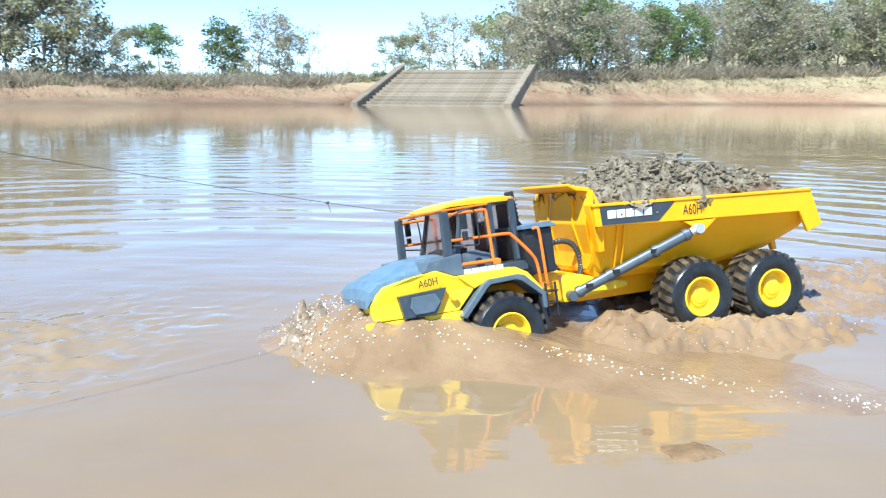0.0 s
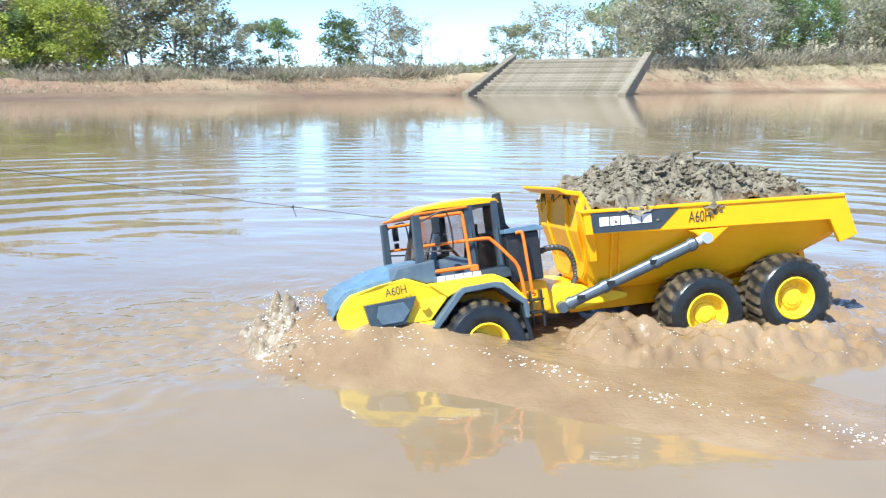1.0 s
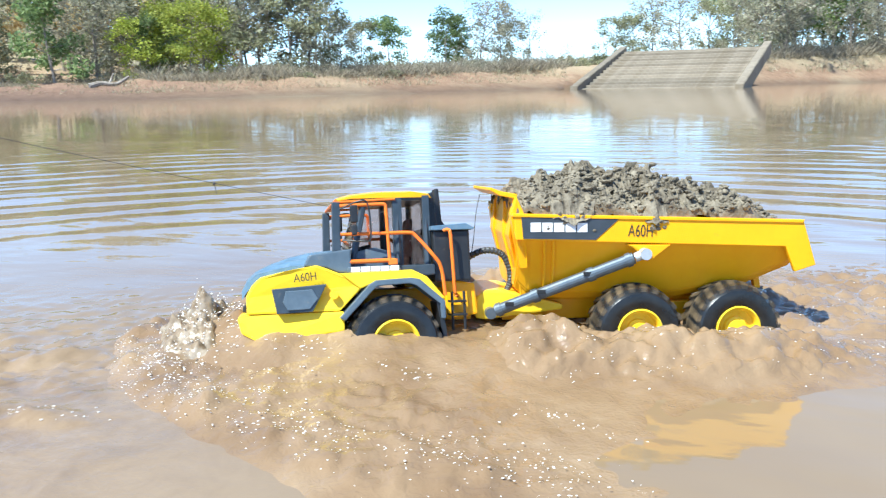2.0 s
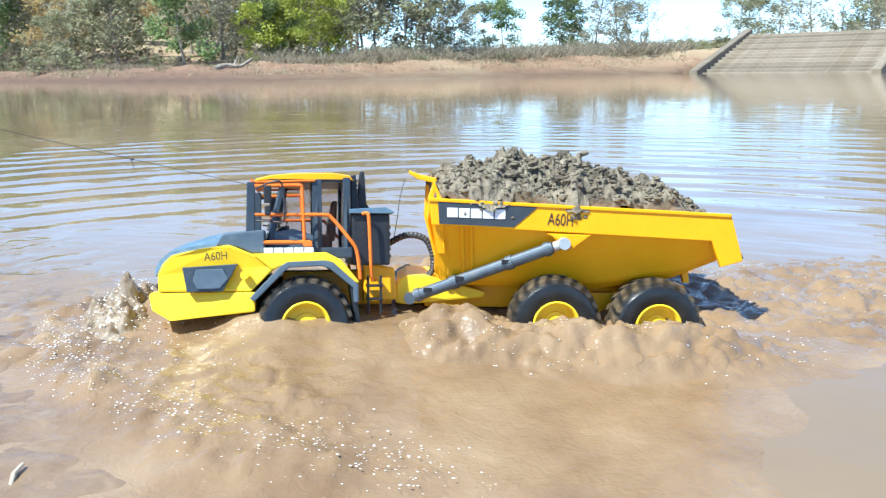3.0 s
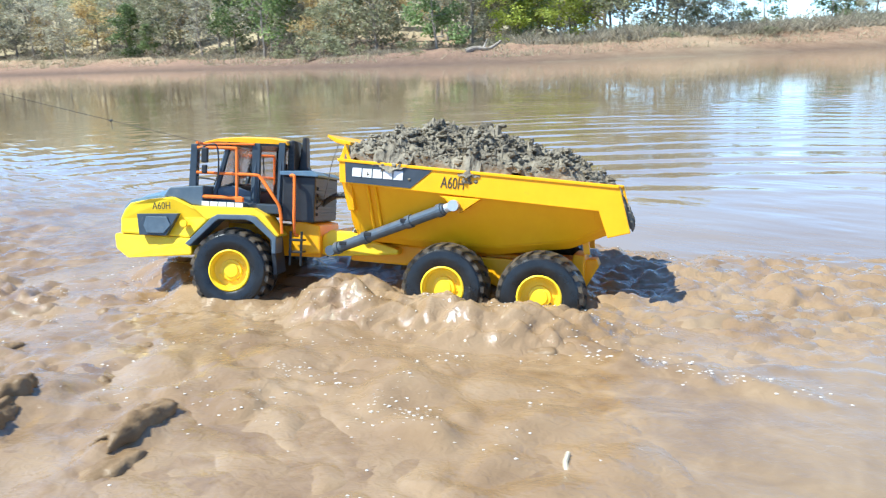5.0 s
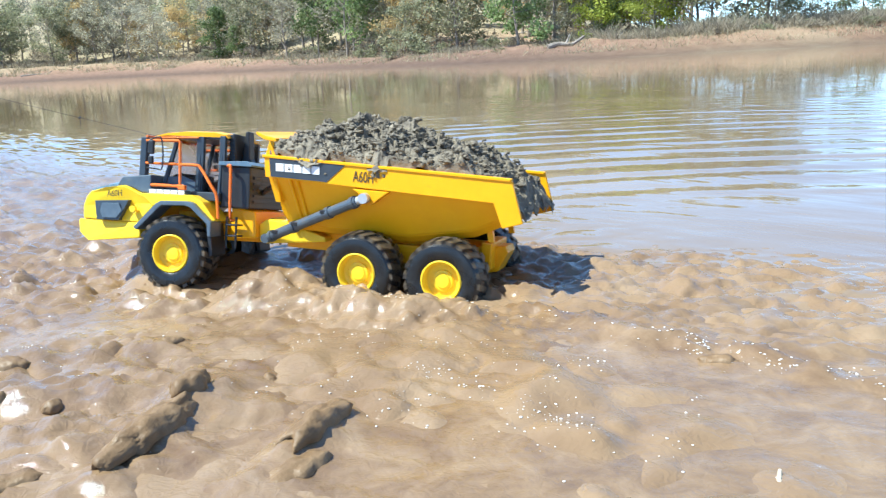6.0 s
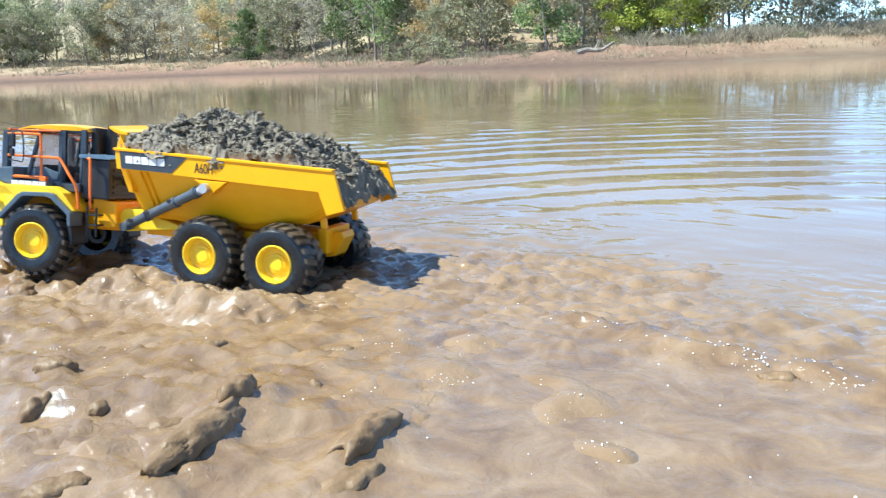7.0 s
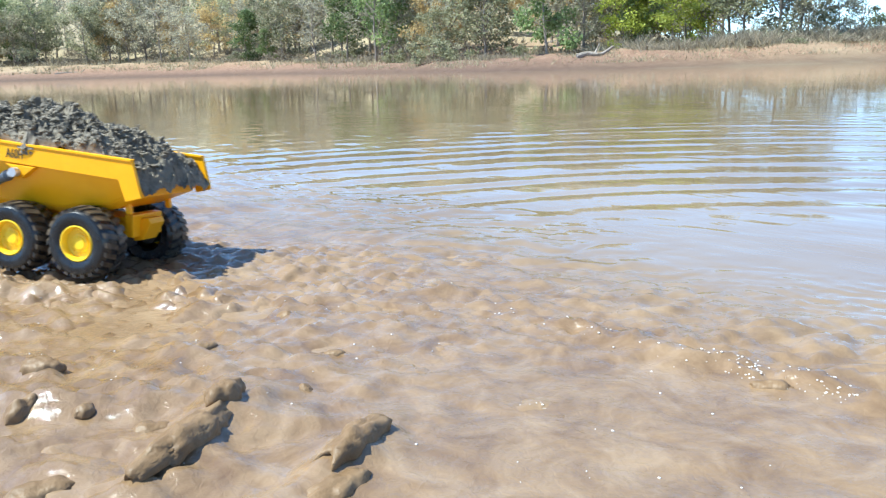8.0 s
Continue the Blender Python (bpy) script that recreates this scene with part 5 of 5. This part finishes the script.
def bow_height(X, Y):
    """A smooth mound that spreads from the nose and fades along the flanks, frothy at its head."""
    s = np.interp(X, CREST_X, CREST_Y) - np.abs(Y) + 0.022 * fbm(X * 7, Y * 7, 3.0, 3)
    amp = np.interp(X, [-0.3, 0.0, 0.12, 0.24, 0.34, 0.44, 0.54, 0.62, 0.68, 0.76], [0.0, 0.003, 0.006, 0.013, 0.026, 0.043, 0.053, 0.046, 0.018, 0.0])
    h = amp * smoothstep(-0.11, 0.05, s) * np.exp(-np.maximum(s - 0.07, 0) / 0.24)
    h += 0.014 * np.exp(-((X - 0.64) / 0.05) ** 2 - (Y / 0.10) ** 2)
    head = np.exp(-((X - 0.60) / 0.10) ** 2 - ((np.abs(Y) - 0.09) / 0.08) ** 2)
    h += h * 0.22 * fbm(X * 13, Y * 13, 6.0, 3) + 0.0012 * smoothstep(0.002, 0.01, h) * fbm(X * 45, Y * 60, 8.0, 3)
    h += head * 0.012 * (2.0 * np.abs(fbm(X * 22, Y * 22, 10.0, 3)) - 0.4)
    return h - 0.003


def surge_height(X, Y):
    """The broad, boiling wave that the truck drives before it into the shallows."""
    wob = fbm(X * 9, Y * 9, 43.0, 3)
    s = np.interp(X, SURGE_X, SURGE_Y) - np.abs(Y) * np.where(Y > 0, 1.0, 1.5) + 0.05 * wob
    amp = np.interp(X, [-0.2, 0.08, 0.22, 0.34, 0.46, 0.62, 0.76, 0.88], [0.0, 0.005, 0.018, 0.036, 0.046, 0.050, 0.040, 0.0])
    body = amp * np.exp(-np.maximum(0.30 - s, 0) / 0.16) * smoothstep(-0.14, 0.02, s)
    edge = np.exp(-((s - 0.03) / 0.05) ** 2)
    h = body + 0.22 * amp * edge
    h += h * (0.20 * fbm(X * 8, Y * 8, 46.0, 3) + (0.12 + 0.22 * edge) * rolls(X, Y, 16, 48.0))
    h += smoothstep(0.004, 0.016, h) * smoothstep(0.28, 0.08, s) * (0.004 * rolls(X, Y, 28, 53.0) + 0.003 * rolls(X, Y, 50, 52.0))
    h -= smoothstep(0.006, 0.02, h) * smoothstep(0.30, 0.10, s) * 0.008 * grooves(X, Y, 14, 135.0)
    return h - 0.003


def churn_height(X, Y):
    a = np.abs(Y)
    h = 0.044 * np.exp(-((X - 0.215) / 0.085) ** 2 - ((a - 0.14) / 0.06) ** 2)
    h += 0.036 * np.exp(-((X + 0.01) / 0.19) ** 2 - ((a - 0.195) / 0.055) ** 2)
    h += 0.016 * np.exp(-((X - 0.02) / 0.2) ** 2 - (Y / 0.13) ** 2)
    h += h * (0.25 * fbm(X * 12, Y * 12, 2.0, 2) + 0.30 * rolls(X, Y, 17, 5.0))
    h += smoothstep(0.003, 0.014, h) * (0.0065 * rolls(X, Y, 27, 6.0) + 0.0042 * rolls(X, Y, 52, 7.0))
    h -= smoothstep(0.004, 0.016, h) * (0.009 * grooves(X, Y, 15, 131.0) + 0.005 * grooves(X, Y, 30, 133.0))
    h += 0.007 * np.exp(-((X - 0.04) / 0.28) ** 2 - (a / 0.27) ** 2) * (1 + 0.7 * rolls(X, Y, 22, 18.0))
    return h - 0.003


def wake_height(X, Y):
    env = smoothstep(-0.02, -0.16, X) * smoothstep(-1.0, -0.4, X) * np.exp(-(np.abs(Y + 0.02) / (0.19 - 0.08 * X)) ** 3)
    h = env * (0.008 + 0.009 * fbm(X * 14, Y * 20, 12.0, 3) + 0.008 * rolls(X, Y * 1.4, 22, 15.0) + 0.0045 * rolls(X, Y * 1.4, 48, 16.0) - 0.008 * grooves(X, Y * 1.5, 15, 145.0))
    return h - 0.003


def swash_height(X, Y):
    """Backwash that boils over the shallows beside the track."""
    env = smoothstep(-2.15, -1.7, X) * smoothstep(-0.62, -1.0, X + 0.2 * Y) * smoothstep(-0.12, 0.02, Y) * smoothstep(0.62, 0.42, Y + 0.3 * (X + 1.2))
    flow = env * (0.35 + 0.65 * smoothstep(0.25, -0.1, fbm(X * 2.4, Y * 3.2, 101.0, 2) + 0.8 * (Y - 0.25)))
    h = flow * (0.010 + 0.010 * fbm(X * 6, Y * 7, 103.0, 3) + 0.010 * rolls(X, Y * 1.2, 11, 105.0) + smoothstep(-0.1, 0.3, fbm(X * 5, Y * 6, 113.0, 2)) * (0.0065 * rolls(X, Y * 1.2, 25, 107.0) + 0.0045 * rolls(X, Y, 50, 109.0)))
    h -= flow * (0.008 * grooves(X, Y, 9, 141.0) + 0.005 * grooves(X, Y, 19, 143.0))
    return h - 0.003 - 0.02 * (1 - smoothstep(0.0, 0.15, env))


def trail(z_rows, shift=0.0):
    """Rows that follow the truck's place and heading over the water, at the heights of z_rows."""
    out = []
    for t, x, y, _, _, _, yaw in TRUCK_ROWS:
        out.append((t, pose(x, y, np.interp(t, [q[0] for q in z_rows], [q[1] for q in z_rows]), 0, 0, yaw + shift)))
    return out


def wave(name, label, xs, ys, height, z_rows):
    ob = grid_object(name, xs, ys, height, CHURN)
    tagged(ob, label, "water", kind="stuff")
    FOLLOWERS.append((ob, trail(z_rows)))
    return ob


def white_beads(name, label, seed, places, sizes, material=None, tall=0.5):
    """White beads for foam and painted-in sun glints, one stuff; places are (x, y, z)."""
    rng = random.Random(seed)
    base = bmesh.new()
    bmesh.ops.create_icosphere(base, subdivisions=1, radius=1.0)
    bv = np.array([v.co[:] for v in base.verts])
    bf = np.array([[v.index for v in f.verts] for f in base.faces])
    base.free()
    V, F = [], []
    for i, p in enumerate(places):
        r = rng.choice(sizes)
        V.append(bv * [r * rng.uniform(0.8, 1.5), r * rng.uniform(0.8, 1.3), r * tall * rng.uniform(0.7, 1.2)] + np.array(p))
        F.append(bf + len(bv) * i)
    me = bpy.data.meshes.new(name)
    me.from_pydata(np.concatenate(V).tolist(), [], np.concatenate(F).tolist())
    me.materials.append(material or FOAM_GLINT)
    me.shade_smooth()
    return tagged(new(name, me), label, "foam", kind="stuff")


BOW_Z = [(0, 0.0), (1, 0.001), (1.5, 0.001), (3, -0.03), (5, -0.06), (8, -0.08)]
SURGE_Z = [(0, -0.085), (0.5, -0.065), (1, -0.034), (1.5, -0.012), (3, 0.002), (3.5, 0.0), (4, -0.014), (4.5, -0.022), (5, -0.022), (6.5, -0.034), (8, -0.045)]
CHURN_Z = [(0, -0.012), (1, -0.005), (1.5, 0.001), (3, 0.001), (4, 0.0), (5, -0.002), (6.5, -0.012), (8, -0.015)]
WAKE_Z = [(0, 0.0), (3, 0.001), (5, 0.0), (8, -0.002)]


def on_wave(height, x, y):
    return float(height(np.array([x]), np.array([y]))[0])


def build_waves():
    wave("bow_wave", "smooth muddy bow wave piling up round the truck's nose", np.arange(-0.28, 0.88, 0.006), np.arange(-0.62, 0.70, 0.006), bow_height, BOW_Z)
    wave("bow_surge", "tall muddy surge rolling ahead of the truck", np.arange(-0.20, 0.96, 0.0056), np.arange(-0.46, 0.74, 0.0056), surge_height, SURGE_Z)
    wave("wheel_churn", "churned muddy water thrown up beside the wheels", np.arange(-0.44, 0.54, 0.0045), np.arange(-0.45, 0.45, 0.0045), churn_height, CHURN_Z)
    wave("wake", "lumpy muddy wake behind the truck", np.arange(-1.05, -0.01, 0.006), np.arange(-0.46, 0.46, 0.006), wake_height, WAKE_Z)
    ob = grid_object("backwash", np.arange(-2.1, -0.6, 0.0055), np.arange(-0.12, 0.7, 0.0055), swash_height, CHURN)
    tagged(ob, "boiling muddy backwash over the shallows", "water", kind="stuff")
    FOLLOWERS.append((ob, [(t, pose(-0.03 * (t - 4), -0.012 * (t - 4), z)) for t, z in ((0, -0.05), (2, -0.045), (3, -0.010), (3.5, 0.0), (4.5, 0.002), (5, 0.002), (6.5, -0.005), (8, -0.018))]))
    rng = random.Random(41)
    # clusters of white beads put in place of the sun's glints
    nests = [(rng.uniform(-1.95, -0.85), rng.uniform(0.0, 0.5)) for _ in range(70)]
    pts = []
    for _ in range(900):
        x0, y0 = rng.choice(nests)
        x, y = x0 + rng.gauss(0, 0.022), y0 + rng.gauss(0, 0.016)
        z = on_wave(swash_height, x, y)
        if z > 0.002:
            pts.append((x, y, z + 0.0003))
    glint_beads = white_beads("backwash_foam", "small white beads in clusters that imitate sun glints on the backwash", 43, pts, (0.0004, 0.0006, 0.0009, 0.0013))
    FOLLOWERS.append((glint_beads, FOLLOWERS[-1][1]))
    # pale spray flung up at the nose: a ragged sheet and loose drops
    def spray_height(X, Y):
        env = np.exp(-((X - 0.665 + 1.4 * Y * Y) / 0.045) ** 2 - ((Y - 0.02) / 0.095) ** 2)
        rag = 2.2 * np.abs(fbm(X * 40, Y * 34, 23.0, 3)) + 0.5 * fbm(X * 90, Y * 90, 27.0, 3)
        h = 0.062 * env * (0.62 + 0.5 * rag)
        return h - 0.008 - 0.035 * smoothstep(0.014, 0.003, h)
    ob = grid_object("bow_spray", np.arange(0.53, 0.78, 0.003), np.arange(-0.22, 0.26, 0.003), spray_height, SPRAY)
    tagged(ob, "pale frothy spray flung up at the truck's nose", "water", kind="stuff")
    spray_z = [(0, -0.006), (1.0, 0.004), (1.5, 0.012), (3, 0.010), (3.5, -0.02), (4, -0.09), (8, -0.12)]
    FOLLOWERS.append((ob, trail(spray_z)))
    rng = random.Random(31)
    pts = []
    for _ in range(520):
        x, y = rng.gauss(0.655, 0.028), rng.gauss(0.03, 0.07)
        pts.append((x, y, max(on_wave(spray_height, x, y), 0.002) + abs(rng.gauss(0, 0.007))))
    ob = white_beads("spray_drops", "loose pale drops over the spray", 4, pts, (0.0003, 0.0004, 0.0006, 0.0009, 0.0013), FOAM_GLINT, 1.0)
    FOLLOWERS.append((ob, trail(spray_z)))
    # foam and imitated sun glints on the surge: along its edge, in clusters, and over its head
    rng = random.Random(13)
    pts = []
    nests = [rng.random() for _ in range(60)]
    for _ in range(1700):
        if rng.random() < 0.55:
            k = rng.choice(nests) + rng.gauss(0, 0.010) if rng.random() < 0.6 else rng.random()
            x = 0.02 + 0.77 * min(1.0, abs(k)) ** 0.6
            y = float(np.interp(x, SURGE_X, SURGE_Y)) + rng.gauss(-0.03, 0.034)
        else:
            x, y = rng.gauss(0.66, 0.10), rng.gauss(0.12, 0.12)
        z = on_wave(surge_height, x, y)
        if z > 0.002:
            pts.append((x, y, z + rng.choice((0, 0, 0, 0, 0.004, 0.010)) * rng.random()))
    ob = white_beads("surge_foam", "white foam and imitated sun glints along the edge of the surge", 21, pts, (0.0003, 0.0004, 0.0005, 0.0007, 0.0009, 0.0012))
    FOLLOWERS.append((ob, trail(SURGE_Z)))
    # foam along the bow wave; part of the beads imitate sun sparkle
    rng = random.Random(3)
    pts = []
    nests = [rng.uniform(-0.1, 0.62) for _ in range(16)]
    for _ in range(330):      # along the crest, in strings
        x = rng.choice(nests) + rng.gauss(0, 0.014) if rng.random() < 0.75 else rng.uniform(-0.15, 0.66)
        y = float(np.interp(x, CREST_X, CREST_Y)) + rng.gauss(-0.012, 0.016)
        pts.append((x, y, max(on_wave(bow_height, x, y), 0.0006)))
    for _ in range(240):      # on the boiling front
        x, y = rng.gauss(0.63, 0.05), rng.gauss(0.05, 0.075)
        z = on_wave(bow_height, x, y)
        if z > 0.003:
            pts.append((x, y, z + rng.choice((0, 0, 0.001, 0.006, 0.012)) * rng.random()))
    ob = white_beads("bow_foam", "white foam beads and imitated sun glints strung along the bow wave", 8, pts, (0.0004, 0.0006, 0.0009, 0.0013, 0.0016))
    FOLLOWERS.append((ob, trail(BOW_Z)))
    # foam on the churn and wake, and white beads put in as sun glints
    pts = []
    for _ in range(420):
        x, y = rng.uniform(-0.27, 0.34), rng.choice((1, 1, -1)) * abs(rng.gauss(0.20, 0.05))
        z = on_wave(churn_height, x, y)
        if z > 0.001:
            pts.append((x, y, z + 0.0004))
    for _ in range(200):
        x, y = rng.uniform(-0.7, -0.12), rng.gauss(0.0, 0.12)
        z = on_wave(wake_height, x, y)
        if z > 0.001:
            pts.append((x, y, z + 0.0004))
    ob = white_beads("churn_foam", "small white foam beads and imitated sun glints on the churned water", 9, pts, (0.0004, 0.0006, 0.0009, 0.0012))
    FOLLOWERS.append((ob, trail(CHURN_Z)))
    # foam on the track and shallows, with beads drawn as sun sparkle
    pts = []
    for _ in range(330):      # left behind along the near wheel track and over the shallows
        if rng.random() < 0.78:
            x = rng.choice((rng.uniform(-1.6, -0.8), rng.gauss(-1.13, 0.06), rng.gauss(-0.98, 0.06)))
            y = 0.60 + 0.1 * (x + 1.13) + rng.gauss(0, 0.016)
        else:
            x, y = rng.uniform(-2.1, -1.05), rng.uniform(0.02, 0.6)
        pts.append((x, y, on_wave(water_height, x, y) + 0.0004))
    white_beads("shallows_foam_glints", "scattered foam beads and imitated sun glints on the muddy shallows", 10, pts, (0.0006, 0.0009, 0.0014))


def build_clod(seed, x, y, length, width, height, turn):
    rng = np.random.default_rng(seed)
    bm = bmesh.new()
    bmesh.ops.create_icosphere(bm, subdivisions=4, radius=1.0)
    off = Vector(rng.uniform(-50, 50, 3))
    for v in bm.verts:
        c = v.co.copy()
        q = Vector((c.x * length, c.y * width, c.z * height)) / 0.02
        g = noise.noise(q * 0.6 + off) * 0.36 + noise.noise(q * 1.5 + off) * 0.13 + noise.noise(q * 3.4 + off) * 0.07
        c *= 1 + g
        v.co = Vector((c.x * length / 2, c.y * width / 2, c.z * height * (1.0 if c.z > 0 else 0.5)))
    ob = part("mud_clod", bm, CLOD)
    ob.data.shade_smooth()
    ob.matrix_basis = pose(x, y, float(water_height(np.array([x]), np.array([y]))[0]) - 0.002, 0, 0, turn)
    ob.location.z -= 0.3 * height
    return tagged(ob, "wet brown clod of mud sticking out of the shallows", "mud", "mud clods in the shallows")


def build_mud():
    rows = [(-1.781, 0.007, 0.055, 0.035, 0.016, 40), (-1.661, -0.044, 0.045, 0.032, 0.020, 100), (-1.611, 0.089, 0.042, 0.026, 0.010, 20), (-1.538, 0.040, 0.05, 0.028, 0.012, 60),
            (-1.503, 0.111, 0.052, 0.030, 0.018, 110), (-1.455, 0.045, 0.15, 0.042, 0.020, 118), (-1.338, 0.161, 0.11, 0.036, 0.019, 112), (-1.295, 0.110, 0.07, 0.034, 0.010, 100), (-1.497, 0.205, 0.022, 0.016, 0.010, 0),
            (-1.131, 0.575, 0.05, 0.022, 0.010, 30), (-1.477, -0.078, 0.06, 0.035, 0.012, 70), (-2.204, 0.084, 0.06, 0.04, 0.016, 10), (-1.58, 0.30, 0.03, 0.02, 0.008, 45), (-1.70, 0.18, 0.035, 0.02, 0.008, 80),
            (0.256, 0.753, 0.07, 0.045, 0.010, 15), (0.225, 0.80, 0.022, 0.016, 0.006, 70), (-1.75, 0.33, 0.03, 0.022, 0.010, 10), (-1.61, 0.0, 0.03, 0.02, 0.010, 150), (-1.86, 0.14, 0.04, 0.026, 0.012, 60)]
    for i, r in enumerate(rows):
        build_clod(50 + i, *r)
    bm = bmesh.new()
    tube(bm, [(-0.004, 0, -0.002), (0.010, 0.003, 0.003), (0.024, 0.002, 0.005)], [0.0018, 0.0024, 0.0016], 8)
    ob = part("dry_stick", bm, STICK)
    ob.matrix_basis = pose(-0.964, 0.354, 0.0, 0, 0, 115)
    tagged(ob, "short pale broken stick poking out of the mud", "stick")


def build_cord():
    """The thin cord tied to the cab, which runs forward past the camera's left."""
    a, u = Vector((0.477, -0.015, 0.193)), Vector((0.9034, 0.3956, 0.20))
    bm = bmesh.new()
    tube(bm, [a + u * (1.25 * k / 16) - Vector((0, 0, 0.012 * math.sin(math.pi * k / 16))) for k in range(17)], 0.00045, 6)
    cord = part("cord", bm, LINE, front_unit, "thin dark cord tied to the cab", off=HINGE)
    bm = bmesh.new()
    q = a + u * 0.175 - Vector((0, 0, 0.0051))
    tube(bm, [q + Vector((-0.002, 0, 0.001)), q + Vector((0.002, 0, -0.001))], 0.0018, 8)
    tube(bm, [q, q + Vector((-0.003, 0, -0.014))], 0.0005, 5)
    part("knot", bm, LINE, front_unit, "", off=HINGE)


build_cord()
build_waves()
build_mud()


# ---- what moves ----
# steering joint: seconds, roll, pitch, yaw of the front unit
JOINT_ROWS = [(0.0, 3.7, 0.1, 6.3), (0.5, 5.1, 0.7, 7.0), (1.0, 6.4, 0.5, 8.3), (1.5, 7.4, 0.3, 7.4), (3.0, 6.3, 0.6, 8.3), (3.5, 4.6, 0.3, 6.1), (4.0, -3.9, 0.4, 8.1),
              (4.5, -5.2, 1.4, 12.1), (5.0, 2.1, 0.8, 10.4), (6.5, 6.6, 0.0, 8.6), (7.0, 5.4, -1.0, 11.0), (7.5, 5.0, -1.0, 11.0), (8.0, 5.0, -1.0, 11.0)]
# the near bogie wheels rock: seconds, height of the middle and of the last axle
BOGIE_ROWS = [(0.0, 0.016, 0.011), (0.5, 0.018, 0.015), (1.0, 0.014, 0.022), (1.5, 0.02, 0.022), (3.0, 0.016, 0.014), (3.5, 0.022, 0.016), (4.0, -0.007, -0.004), (4.5, -0.013, 0.0),
              (5.0, 0.006, 0.006), (6.5, 0.010, 0.013), (7.0, 0.014, 0.012), (7.5, 0.009, 0.014), (8.0, 0.009, 0.015)]


def joint(t):
    r = [np.interp(t, [q[0] for q in JOINT_ROWS], [q[i] for q in JOINT_ROWS]) for i in (1, 2, 3)]
    return pose(*HINGE, *r)


def motions():
    rows = [(t, pose(*q)) for t, *q in TRUCK_ROWS]
    walk(truck, rows)
    walk(load, rows)
    walk(front_unit, [(t, joint(t)) for t, *_ in JOINT_ROWS])
    times = [r[0] for r in TRUCK_ROWS]
    way = np.concatenate([[0], np.cumsum([math.dist(a[1:4], b[1:4]) for a, b in zip(TRUCK_ROWS, TRUCK_ROWS[1:])])])
    fine = [round(0.2 * i, 1) for i in range(41)]
    for k, (wheel, at_front, x, s, z) in enumerate(WHEELS):
        rows = []
        for t in fine:
            turn = math.degrees(np.interp(t, times, way) / WHEEL_R) * s + 23 * k
            out = pose(0, 0, 0, 0, 0, 0 if s > 0 else 180)
            if at_front:
                m = joint(t) @ Matrix.Translation(Vector((x, s * 0.126, z)) - HINGE) @ out
            else:
                col = 1 if x > 0 else 2
                zz = np.interp(t, [q[0] for q in BOGIE_ROWS], [q[col] for q in BOGIE_ROWS])
                m = Matrix.Translation((x, s * 0.1245, zz if s > 0 else 0.022 - zz)) @ out
            rows.append((t, m @ pose(0, 0, 0, 0, turn, 0)))
        walk(wheel, rows)
    for ob, rows in FOLLOWERS:
        walk(ob, rows)


motions()
